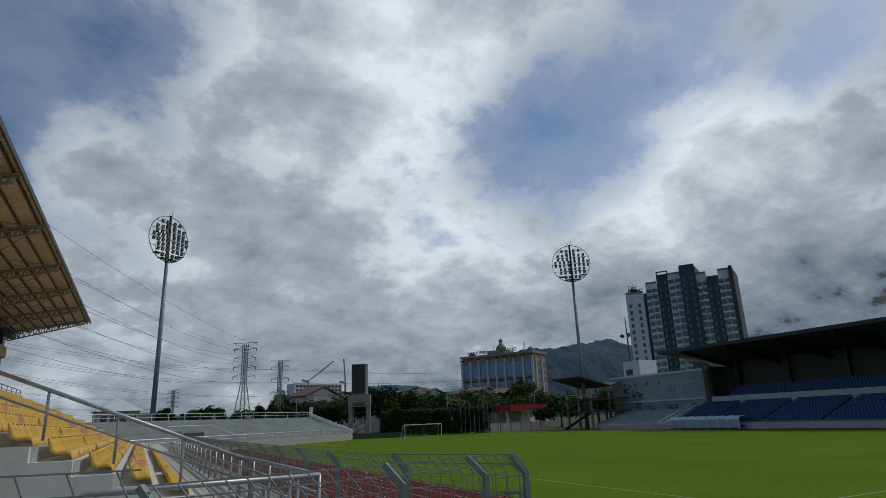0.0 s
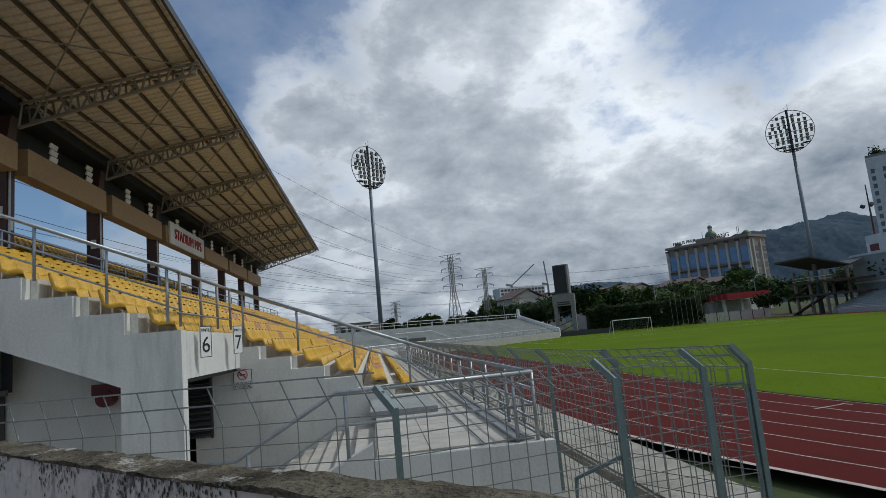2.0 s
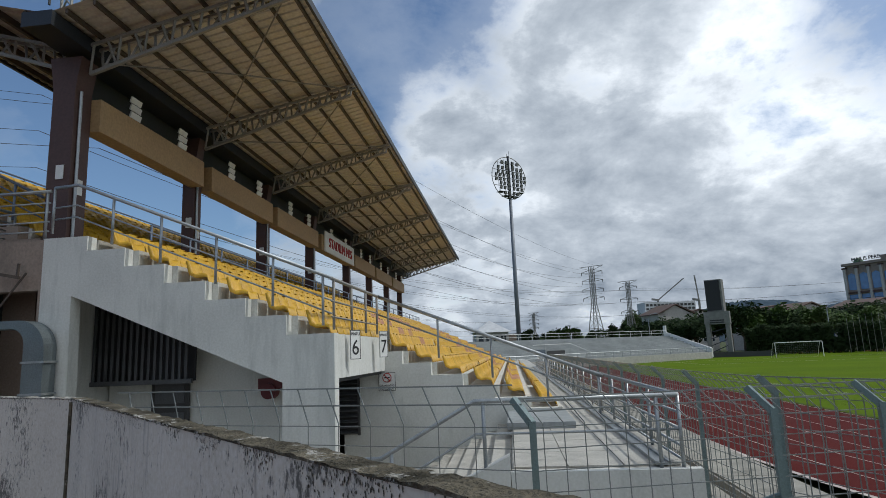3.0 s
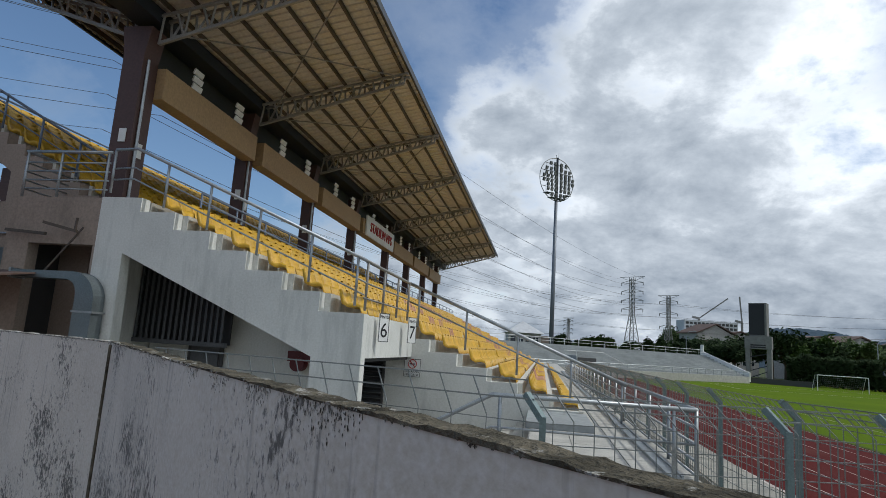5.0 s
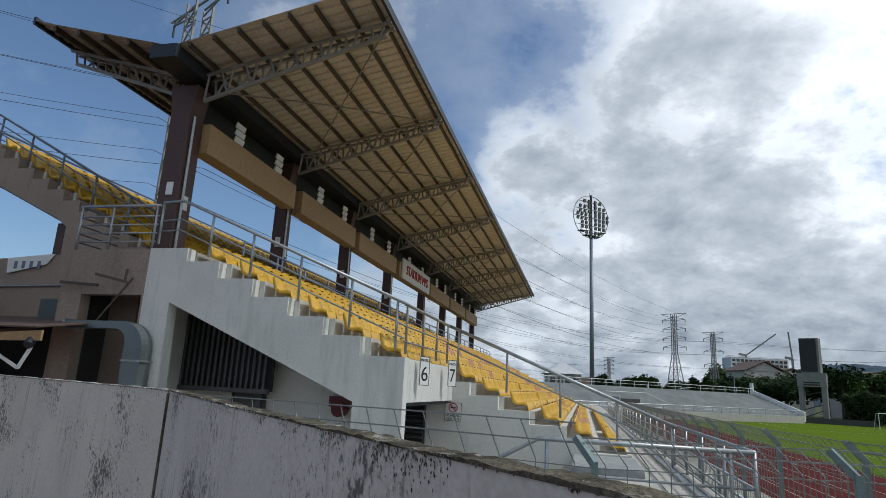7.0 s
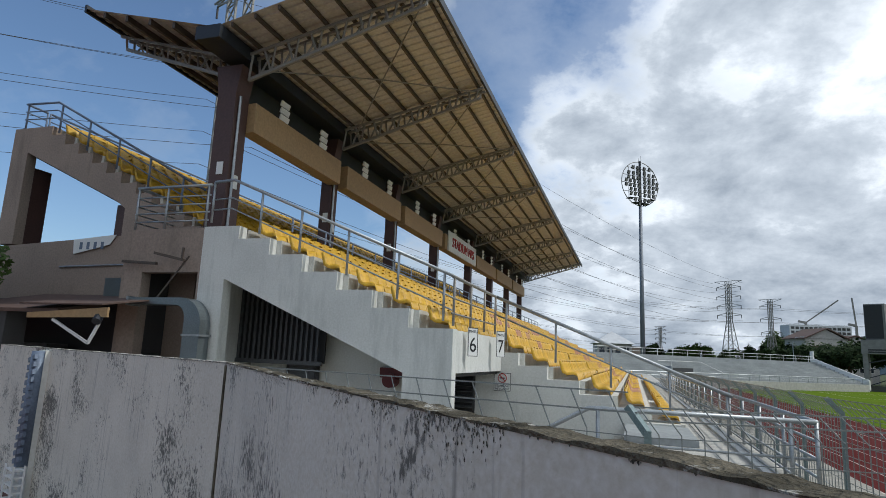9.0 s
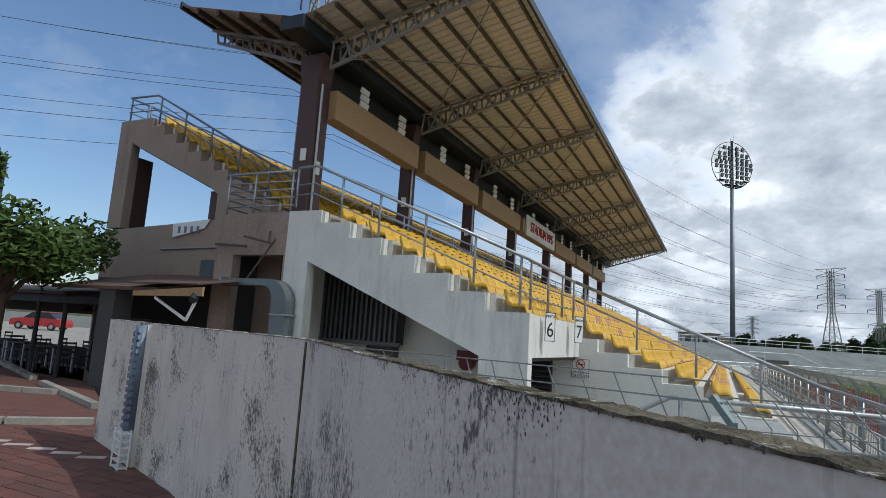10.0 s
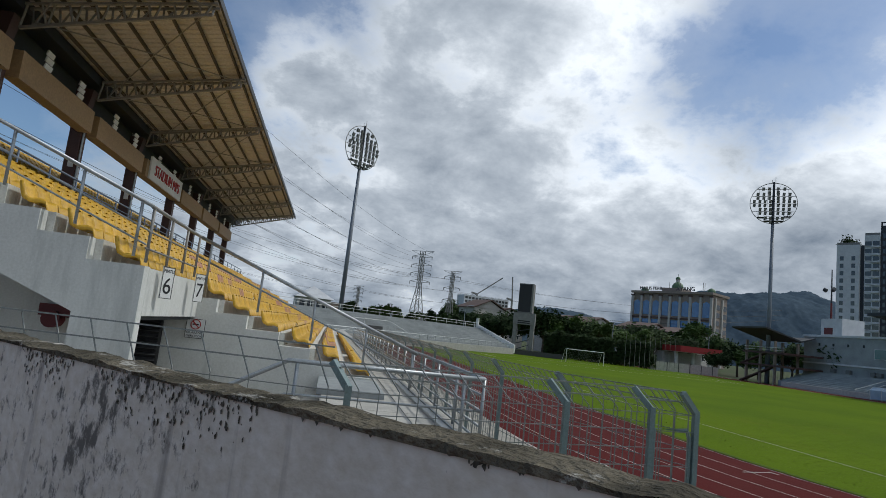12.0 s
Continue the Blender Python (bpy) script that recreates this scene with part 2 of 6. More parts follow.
YELLOW = material("yellow_plastic", (0.66, 0.39, 0.03), 0.42, second=(0.56, 0.33, 0.035), scale=3, amount=0.8, fine_scale=25, bump=0.02, per_object=0.1)
FADED = material("faded_pink_plastic", (0.45, 0.2, 0.17), 0.5, second=(0.55, 0.32, 0.08), scale=5, amount=0.9, per_object=0.1)
BLUESEAT = material("blue_plastic", (0.03, 0.06, 0.2), 0.5, second=(0.04, 0.07, 0.17), scale=1, fine_scale=8)
WHITE = material("white_paint", (0.76, 0.76, 0.74), 0.6, second=(0.66, 0.66, 0.63), scale=2, amount=0.7)
# black parts; also sheets that stand for deep shade
BLACK = material("black_paint_and_shade", (0.02, 0.02, 0.022), 0.6)
RED = material("red_paint", (0.4, 0.03, 0.03), 0.5, second=(0.3, 0.025, 0.025))
MAROON = material("dark_red_enamel", (0.12, 0.012, 0.014), 0.5)
# dark grey parts; also painted-in shade for soffits, recesses and openings
SHADEDARK = material("dark_grey_and_shade", (0.06, 0.06, 0.06), 0.7, scale=1)
GRILLE = material("grille_steel", (0.11, 0.115, 0.12), 0.6, metal=0.2, scale=3)
LEAF = material("leaf", (0.075, 0.12, 0.028), 0.7, second=(0.04, 0.07, 0.018), scale=0.5, amount=1.0, fine_scale=5, bump=0, per_object=0.25, spec=0.2)
LEAFDARK = material("dark_leaf", (0.034, 0.056, 0.02), 0.8, second=(0.02, 0.034, 0.013), scale=0.6, amount=1.0, fine_scale=5, bump=0, spec=0.1)
BARK = material("bark", (0.11, 0.085, 0.06), 0.9, scale=2, fine_scale=20, bump=0.3)
TUFT = material("tuft", (0.17, 0.22, 0.05), 0.9, second=(0.12, 0.17, 0.03), scale=0.6, amount=1.0, bump=0, spec=0.05)
# bluish base colour holds the aerial haze over the woods
HILL = material("hazy_wooded_hill", (0.085, 0.115, 0.145), 0.95, second=(0.06, 0.085, 0.11), scale=0.02, amount=1.0, fine_scale=0.12, bump=0.3, spec=0.0)
HOUSE = material("house_render", (0.48, 0.46, 0.43), 0.8, second=(0.42, 0.4, 0.37), scale=0.3, amount=0.9, fine_scale=3)
TILE = material("brown_roof_tile", (0.12, 0.075, 0.06), 0.8, second=(0.085, 0.06, 0.05), scale=0.5, fine_scale=5)
COUNCIL = material("beige_cladding", (0.3, 0.24, 0.2), 0.75, second=(0.23, 0.19, 0.165), scale=0.1, fine_scale=1.5)
BLUEGLASS = material("blue_curtain_glass", (0.08, 0.2, 0.44), 0.2, second=(0.06, 0.15, 0.35), scale=0.08, fine_scale=0.6, bump=0, spec=0.8)
GREENDOME = material("green_dome", (0.09, 0.16, 0.08), 0.5, scale=0.3)
TOWERLIGHT = material("tower_light_render", (0.6, 0.61, 0.62), 0.8, second=(0.5, 0.51, 0.52), scale=0.08, fine_scale=1)
TOWERDARK = material("tower_dark_render", (0.05, 0.055, 0.065), 0.8, second=(0.04, 0.045, 0.055), scale=0.08, fine_scale=1)
GLASSDARK = material("dark_window_glass", (0.02, 0.028, 0.036), 0.1, scale=0.2, bump=0, spec=0.8)
TEAL = material("teal_glass", (0.08, 0.2, 0.22), 0.15, scale=0.5, bump=0, spec=0.8)
GREYWALL = material("grey_render", (0.2, 0.2, 0.195), 0.85, second=(0.16, 0.16, 0.155), scale=0.2, fine_scale=2)
LAMPGLASS = material("lamp_lens", (0.2, 0.2, 0.19), 0.2, scale=2, spec=0.8)
MAST = material("mast_paint", (0.2, 0.22, 0.25), 0.5, metal=0.3, scale=0.4)
TIN = material("galvanised_duct", (0.2, 0.23, 0.24), 0.4, metal=0.6, scale=2)
PVC = material("translucent_pvc", (0.4, 0.5, 0.62), 0.35, scale=1)


# ---- builders ----
class Shape:
    """Vertices and faces that become one mesh."""

    def __init__(self):
        self.v, self.f = [], []

    def add(self, verts, faces):
        n = len(self.v)
        self.v += [tuple(p) for p in verts]
        self.f += [tuple(i + n for i in q) for q in faces]
        return self

    def box(self, x0, x1, y0, y1, z0, z1):
        return self.add([(x, y, z) for z in (z0, z1) for x, y in ((x0, y0), (x1, y0), (x1, y1), (x0, y1))],
                        [(3, 2, 1, 0), (4, 5, 6, 7), (0, 1, 5, 4), (1, 2, 6, 5), (2, 3, 7, 6), (3, 0, 4, 7)])

    def bar(self, a, b, w, h=None, up=(0, 0, 1)):
        """A straight bar of section w x h from a to b."""
        a, b = Vector(a), Vector(b)
        d = (b - a).normalized()
        u = Vector(up)
        if abs(d.dot(u)) > 0.98:
            u = Vector((1, 0, 0))
        s = d.cross(u).normalized()
        u = s.cross(d)
        h = h or w
        ring = [s * i * w / 2 + u * j * h / 2 for i, j in ((-1, -1), (1, -1), (1, 1), (-1, 1))]
        return self.add([a + r for r in ring] + [b + r for r in ring],
                        [(3, 2, 1, 0), (4, 5, 6, 7), (0, 1, 5, 4), (1, 2, 6, 5), (2, 3, 7, 6), (3, 0, 4, 7)])

    def tube(self, pts, r, n=8, r2=None):
        """A round tube along a line of points."""
        pts = [Vector(p) for p in pts]
        m = len(pts)
        vs = []
        for i, p in enumerate(pts):
            d = (pts[min(i + 1, m - 1)] - pts[max(i - 1, 0)]).normalized()
            u = Vector((0, 0, 1)) if abs(d.z) < 0.95 else Vector((1, 0, 0))
            s = d.cross(u).normalized()
            u = s.cross(d)
            rr = r if r2 is None else r + (r2 - r) * i / (m - 1)
            vs += [p + (s * math.cos(k * math.tau / n) + u * math.sin(k * math.tau / n)) * rr for k in range(n)]
        fs = [(i * n + k, i * n + (k + 1) % n, (i + 1) * n + (k + 1) % n, (i + 1) * n + k) for i in range(m - 1) for k in range(n)]
        fs += [tuple(range(n))[::-1], tuple((m - 1) * n + k for k in range(n))]
        return self.add(vs, fs)

    def prism(self, outline, axis, a, b):
        """A flat outline pushed from a to b along an axis; it is given in the other two."""
        put = {"x": lambda p, t: (t, p[0], p[1]), "y": lambda p, t: (p[0], t, p[1]), "z": lambda p, t: (p[0], p[1], t)}[axis]
        n = len(outline)
        return self.add([put(p, a) for p in outline] + [put(p, b) for p in outline],
                        [tuple(range(n))[::-1], tuple(range(n, 2 * n))] + [(i, (i + 1) % n, n + (i + 1) % n, n + i) for i in range(n)])

    def mesh(self, name, mat, smooth=False):
        me = bpy.data.meshes.new(name)
        me.from_pydata(self.v, [], self.f)
        bm = bmesh.new()
        bm.from_mesh(me)
        bmesh.ops.recalc_face_normals(bm, faces=bm.faces[:])
        bm.to_mesh(me)
        bm.free()
        if smooth:
            me.polygons.foreach_set("use_smooth", [True] * len(me.polygons))
        me.materials.append(mat)
        return me


def thing(name, label, category, group="", kind="", shape=None, mat=None, smooth=False):
    ob = new(name, shape.mesh(name, mat, smooth) if shape else None)
    return tagged(ob, label, category, group, kind)


def part(name, shape, mat, parent, label="", smooth=False):
    ob = new(name, shape.mesh(name, mat, smooth) if isinstance(shape, Shape) else shape)
    ob.parent = parent
    return tagged(ob, label) if label else ob


def place(name, me, parent, m):
    """One more piece on a shared mesh."""
    ob = new(name, me)
    ob.parent = parent
    ob.matrix_basis = m
    return ob


def lettering(text, size, m, mat, parent, depth=0.01):
    cu = bpy.data.curves.new("lettering", "FONT")
    cu.body, cu.size, cu.extrude, cu.align_x, cu.align_y = text, size, depth, "CENTER", "CENTER"
    tmp = bpy.data.objects.new("lettering", cu)
    scene.collection.objects.link(tmp)
    dg = bpy.context.evaluated_depsgraph_get()
    me = bpy.data.meshes.new_from_object(tmp.evaluated_get(dg))
    bpy.data.objects.remove(tmp)
    me.materials.clear()
    me.materials.append(mat)
    ob = new("lettering", me)
    ob.parent = parent
    ob.matrix_basis = m
    return ob


def polar(az, d, z=0.0):
    """A place by its bearing from the ahead axis (to the left positive) and its distance."""
    return Vector((-math.sin(radians(az)) * d, math.cos(radians(az)) * d, z))


# ---- ground, track and pitch ----
thing("ground", "rough grassy ground reaching to the horizon", "ground", kind="structure",
      shape=Shape().add([(-3000, -3000, -0.25), (3000, -3000, -0.25), (3000, 3000, -0.25), (-3000, 3000, -0.25)], [(0, 1, 2, 3)]), mat=EARTH)
OX, OY0, OY1, RIN, ROUT = 46.0, 21.0, 105.0, 32.3, 39.9


def oval(r, n=40):
    pts = [(OX + r * math.cos(math.pi * (1 + k / n)), OY0 + r * math.sin(math.pi * (1 + k / n))) for k in range(n + 1)]
    return pts + [(OX + r * math.cos(math.pi * k / n), OY1 + r * math.sin(math.pi * k / n)) for k in range(n + 1)]


def ring(r0, r1, z):
    a, b = oval(r0), oval(r1)
    n = len(a)
    return Shape().add([(x, y, z) for x, y in a + b], [(i, (i + 1) % n, n + (i + 1) % n, n + i) for i in range(n)])


thing("running_track", "dark red rubber running track round the pitch", "track", kind="structure", shape=ring(RIN, ROUT, 0.0), mat=TRACK)
lines = thing("track_marking", "worn white lane lines on the red track", "marking", kind="structure")
for k in range(7):
    r = RIN + 0.12 + k * 1.24
    part("lane_line", ring(r, r + 0.042, 0.006), LINE, lines)
turf = thing("pitch", "mown green football pitch, brighter in the distance", "grass", kind="structure",
             shape=Shape().add([(x, y, 0.012) for x, y in oval(RIN)], [tuple(range(82))]), mat=GRASS)
kerb = ring(RIN - 0.03, RIN + 0.06, 0.05)
thing("track_kerb", "low worn kerb between track and grass", "kerb", kind="structure", shape=kerb, mat=EARTH)
GX, GY = 46.5, 104.0
chalk = thing("pitch_marking", "chalk lines on the pitch", "marking", kind="structure")
for x0, x1, y0, y1 in ((15.5, 77.5, GY - 0.06, GY + 0.06), (77.4, 77.5, 6, GY), (26.4, 66.6, GY - 16.5, GY - 16.4), (26.4, 26.5, GY - 16.5, GY), (66.5, 66.6, GY - 16.5, GY)):
    part("chalk_line", Shape().box(x0, x1, y0, y1, 0.013, 0.018), LINE, chalk)
for x0, x1, y0, y1 in ((18.45, 18.5, 14.1, GY), (18.45, 77.5, 14.07, 14.12)):
    part("chalk_line", Shape().box(x0, x1, y0, y1, 0.013, 0.017), LINE, chalk)
for x, y, turn in ((12.9, 16.5, 12), (16.1, 13.85, 14), (12.75, 12.87, 14), (16.3, 10.8, 20), (12.9, 9.3, 22)):
    ln = part("lane_mark", Shape().box(-0.6, 0.6, -0.03, 0.03, 0, 0.004), LINE, lines)
    ln.matrix_basis = pose(x, y, 0.012, 0, 0, turn)
    ln = part("lane_mark", Shape().box(-0.03, 0.03, -0.35, 0.0, 0, 0.004), LINE, lines)
    ln.matrix_basis = pose(x + 0.55, y + 0.2, 0.012, 0, 0, turn)
# a light strip of sand worn into the near corner of the turf
grass_blades = Shape()
rng = random.Random(3)
for k in range(9000):
    x, y = rng.uniform(15, 34), rng.uniform(7, 34)
    if (x - OX) ** 2 + (min(y, OY0) - OY0) ** 2 > (RIN - 0.1) ** 2:
        continue
    a, h = rng.uniform(0, 6.28), rng.uniform(0.015, 0.04)
    dx, dy = 0.03 * math.cos(a), 0.03 * math.sin(a)
    grass_blades.add([(x - dx, y - dy, 0.01), (x + dx, y + dy, 0.01), (x + dy, y - dx, h)], [(0, 1, 2)])
thing("grass_tuft", "short tufts of turf along the near edge of the pitch", "grass", kind="stuff", shape=grass_blades, mat=TUFT)

# apron between stand and track, with its drain
AP = 0.3
thing("apron", "weathered concrete apron between stand and track", "pavement", kind="structure",
      shape=Shape().box(-14, 3.9, 4.0, 60, -0.2, AP).box(4.5, 6.05, 4.0, 110, -0.2, AP - 0.22).box(3.9, 4.5, 4.0, 110, -0.2, -0.15), mat=APRON)
slab = Shape().box(-0.72, 0.72, -0.98, 0.98, 0, 0.045).mesh("slab", APRON)
apron_slabs = thing("drain_edge", "row of concrete slabs along the open drain", "pavement", kind="structure")
for k in range(20):
    place("slab", slab, apron_slabs, pose(5.28, 6.0 + k * 2.0, AP - 0.22, 0, 0, rng.uniform(-0.4, 0.4)))
thing("track_edge_line", "white painted edge of the red track", "marking", kind="structure", shape=ring(ROUT - 0.12, ROUT + 0.02, 0.012), mat=LINE)

# raised paved yard behind the boundary wall
YARD = 1.35
thing("yard", "red brick paved yard in shade behind the boundary wall", "pavement", kind="structure",
      shape=Shape().prism([(-60, -60), (6, -60), (6, -3), (1.4, -0.6), (0.05, 0.8), (-1.3, 2.15), (-2.6, 3.45), (-7.95, 5.88), (-8.6, 6.6), (-14.5, 10.2), (-60, 14)], "z", -0.2, YARD), mat=PAVER)

# ---- boundary wall in front of the camera ----
WALL = [(-7.9, 5.8, 3.022), (-6.15, 5.07, 3.017), (-5.0, 4.6, 3.014), (-2.42, 3.24, 3.02), (-1.16, 1.98, 3.008), (-0.43, 1.24, 3.01), (0.33, 0.5, 3.01), (2.6, -1.72, 3.01)]


def wall_strip(pts, out0, out1, z0, z1=None):
    """A strip that follows the wall's plan, between two offsets towards the yard."""
    vs, fs = [], []
    for i, p in enumerate(pts):
        a, b = pts[max(i - 1, 0)], pts[min(i + 1, len(pts) - 1)]
        d = Vector((b[0] - a[0], b[1] - a[1], 0)).normalized()
        n = Vector((d.y, -d.x, 0))
        n = n if n.y < 0 else -n
        jit = 0.006 * noise.noise(Vector((p[0] * 7, p[1] * 7, 0))) + 0.005 * noise.noise(Vector((p[0] * 31, p[1] * 31, 2)))
        top = p[2] + jit if z1 is None else p[2] + z1
        bot = p[2] + z0 if z0 > -1 else YARD - 0.1
        for off in (out0, out1):
            for z in (bot, top):
                vs.append((p[0] + n.x * off, p[1] + n.y * off, z))
    for i in range(len(pts) - 1):
        a, b = i * 4, i * 4 + 4
        fs += [(a, b, b + 1, a + 1), (a + 2, a + 3, b + 3, b + 2), (a + 1, b + 1, b + 3, a + 3), (a, a + 2, b + 2, b)]
    e = (len(pts) - 1) * 4
    fs += [(0, 1, 3, 2), (e, e + 2, e + 3, e + 1)]
    return Shape().add(vs, fs)


def finer(pts, n):
    out = []
    for a, b in zip(pts, pts[1:]):
        out += [tuple(a[k] + (b[k] - a[k]) * i / n for k in range(3)) for i in range(n)]
    return out + [pts[-1]]


left, right = WALL[:4], WALL[3:]
bw = thing("boundary_wall", "white painted boundary wall streaked with black mould", "wall", kind="structure")
for pts in (left, right):
    q = finer(pts, 60)
    part("wall_face", wall_strip(q, 0.0, 0.065, -9, -0.006), OLDWALL, bw)
    part("coping", wall_strip(q, -0.004, 0.068, -0.0055), CHALKY if pts is left else COPING, bw, "mossy worn mortar on the wall top")
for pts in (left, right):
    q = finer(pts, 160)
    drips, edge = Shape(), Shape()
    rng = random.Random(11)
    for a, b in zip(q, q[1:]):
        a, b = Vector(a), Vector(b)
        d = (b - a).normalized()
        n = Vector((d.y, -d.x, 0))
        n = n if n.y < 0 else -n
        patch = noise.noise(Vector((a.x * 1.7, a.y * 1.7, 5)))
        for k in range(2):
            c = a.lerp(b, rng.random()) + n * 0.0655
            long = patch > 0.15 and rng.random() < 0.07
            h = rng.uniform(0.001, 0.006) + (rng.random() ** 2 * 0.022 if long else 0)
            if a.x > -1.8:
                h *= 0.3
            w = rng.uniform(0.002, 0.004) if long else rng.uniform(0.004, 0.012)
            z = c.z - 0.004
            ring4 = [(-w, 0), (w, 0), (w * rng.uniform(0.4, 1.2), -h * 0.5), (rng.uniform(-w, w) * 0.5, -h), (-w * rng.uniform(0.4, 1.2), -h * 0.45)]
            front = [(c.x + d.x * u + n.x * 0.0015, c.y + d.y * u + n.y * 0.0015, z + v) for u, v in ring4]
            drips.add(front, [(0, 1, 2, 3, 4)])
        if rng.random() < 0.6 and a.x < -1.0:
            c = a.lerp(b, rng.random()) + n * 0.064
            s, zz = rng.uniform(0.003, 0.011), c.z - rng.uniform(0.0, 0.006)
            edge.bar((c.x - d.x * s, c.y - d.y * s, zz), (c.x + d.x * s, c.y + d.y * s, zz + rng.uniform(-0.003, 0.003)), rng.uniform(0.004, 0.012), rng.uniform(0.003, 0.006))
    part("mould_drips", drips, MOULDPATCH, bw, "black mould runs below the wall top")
    part("crumbled_edge", edge, CHALKY, bw, "crumbled white lime along the wall edge")
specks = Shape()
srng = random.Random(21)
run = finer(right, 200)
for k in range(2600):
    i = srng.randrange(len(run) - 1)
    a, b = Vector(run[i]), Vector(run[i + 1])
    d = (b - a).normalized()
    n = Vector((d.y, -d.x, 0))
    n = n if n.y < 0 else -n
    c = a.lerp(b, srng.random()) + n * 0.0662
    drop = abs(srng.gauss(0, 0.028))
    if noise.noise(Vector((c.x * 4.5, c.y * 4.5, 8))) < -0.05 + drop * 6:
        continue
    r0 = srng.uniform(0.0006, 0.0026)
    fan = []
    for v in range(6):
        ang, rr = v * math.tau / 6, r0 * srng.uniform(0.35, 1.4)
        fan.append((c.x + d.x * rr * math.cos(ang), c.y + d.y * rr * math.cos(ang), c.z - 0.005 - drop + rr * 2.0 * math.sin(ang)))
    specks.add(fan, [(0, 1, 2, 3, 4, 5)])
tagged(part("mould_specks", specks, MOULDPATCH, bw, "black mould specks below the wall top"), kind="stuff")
part("stain", Shape().bar((-2.445, 3.165, YARD), (-2.445, 3.165, 3.0), 0.014), COPING, bw, "dark stained joint at the bend")
post = Shape().box(-0.11, 0.11, -0.1, 0.1, YARD - 0.05, 2.99)
pb = part("wall_pier", post, WHITEWALL, bw, "blue-grey pier in the wall")
pb.matrix_basis = pose(-6.22, 5.08, 0, 0, 0, -22)
corr = thing("corrugated_pipe", "grey-blue ribbed pipe fixed on the wall", "pipe")
corr.matrix_basis = pose(-6.22, 5.0, 0, 0, 0, -22)
part("tube", Shape().tube([(0, -0.06, YARD + 0.42), (0, -0.06, 2.98)], 0.075, 12), BLUERAIL, corr, smooth=True)
rib = Shape().bar((-0.1, -0.115, 0.0), (0.1, -0.115, 0.05), 0.03, 0.05).mesh("rib", BLUERAIL)
for k in range(14):
    place("rib", rib, corr, Matrix.Translation((0, 0, YARD + 0.46 + k * 0.082)))
cage = Shape()
for k in range(6):
    cage.box(-0.13, 0.13, -0.1, 0.0, YARD + 0.02 + k * 0.075, YARD + 0.035 + k * 0.075)
for x in (-0.13, 0.13):
    for y in (-0.1, 0.0):
        cage.box(x - 0.008, x + 0.008, y - 0.008, y + 0.008, YARD, YARD + 0.45)
cg = thing("drain_grate", "white wire cage over a drain at the wall foot", "grate", shape=cage, mat=WHITE)
cg.matrix_basis = pose(-6.2, 4.9, 0, 0, 0, -22)

# ---- stand: end walls, rows, columns ----
ROWX = [-8.4, -7.58, -6.73, -5.87, -5.05, -4.23, -3.5, -2.85, -2.1, -1.3, -0.5, 0.3, 1.05]
ROWZ = [5.5, 5.13, 4.75, 4.37, 4.01, 3.63, 3.26, 2.94, 2.62, 2.3, 2.0, 1.72]
YE, YL, YFAR = 11.0, 15.5, 56.0
STZ = 0.25
outline = [(-9.35, STZ), (-9.35, 5.8), (-8.4, 5.8)]
for k in range(6):
    outline += [(ROWX[k], ROWZ[k]), (ROWX[k + 1] if k < 5 else -3.3, ROWZ[k])]
outline += [(-3.3, STZ), (-4.3, STZ), (-4.3, 2.75), (-8.68, 4.6), (-8.6, STZ)]
thing("wall_stand_end", "white painted stepped end wall of the stand over a dark opening", "wall", kind="structure", shape=Shape().prism(outline, "y", YE, YE + 0.28), mat=WHITEWALL)
low = [(-4.4, STZ), (-4.4, 3.26), (-2.85, 3.26)]
for k in range(7, 12):
    low += [(ROWX[k], ROWZ[k]), (ROWX[k + 1], ROWZ[k])]
low += [(1.05, 1.55), (1.05, STZ)]
thing("wall_lower_end", "white painted stepped wall under the lower rows", "wall", kind="structure", shape=Shape().prism(low, "y", YL, YL + 0.25), mat=WHITEWALL)
thing("parapet", "white concrete edge beam above the entrance", "wall", kind="structure", shape=Shape().box(-3.62, -3.3, YE + 0.285, YL + 1.2, 2.78, 3.6), mat=WHITEWALL)
tiers = thing("seating_terrace", "stepped concrete seating terrace of the stand", "terrace", kind="structure")
for k in range(12):
    y0 = YE + 0.285 if k < 6 else YL + 0.255
    part("step", Shape().box(ROWX[k], ROWX[k + 1] + 0.12, y0, YFAR, ROWZ[k] - 0.5, ROWZ[k] - 0.004), RISER, tiers)
thing("stand_base", "concrete structure below the lower rows", "wall", kind="structure", shape=Shape().box(-3.25, 1.0, YL + 0.26, YFAR, STZ, 1.5), mat=WHITEWALL)
# walkway platform in front of the rows
thing("platform", "pale concrete walkway in front of the seats", "floor", kind="structure", shape=Shape().box(-0.12, 2.3, 8.75, 9.35, STZ, 1.52).box(-0.12, 2.3, 9.354, 95, STZ, 1.524), mat=TREAD)
tile_me = Shape().box(-0.375, 0.375, -0.59, 0.59, 0, 0.022).mesh("walkway_slab", TREAD)
wk = thing("walkway_paving", "square pale slabs on the walkway", "floor", kind="structure")
for i in range(3):
    for j in range(24):
        place("walkway_slab", tile_me, wk, pose(0.28 + i * 0.765, 9.5 + j * 1.2, 1.526))
thing("kerb_walkway", "grey painted front face of the walkway", "wall", kind="structure", shape=Shape().box(-0.13, 2.4, 8.6, 8.747, STZ, 1.535), mat=WHITEWALL)
thing("seat_plinth", "low grey painted plinth below the lowest seats", "kerb", kind="structure", shape=Shape().box(-0.2, 1.2, 12.9, YL - 0.01, 1.55, 1.68), mat=TERRACE)
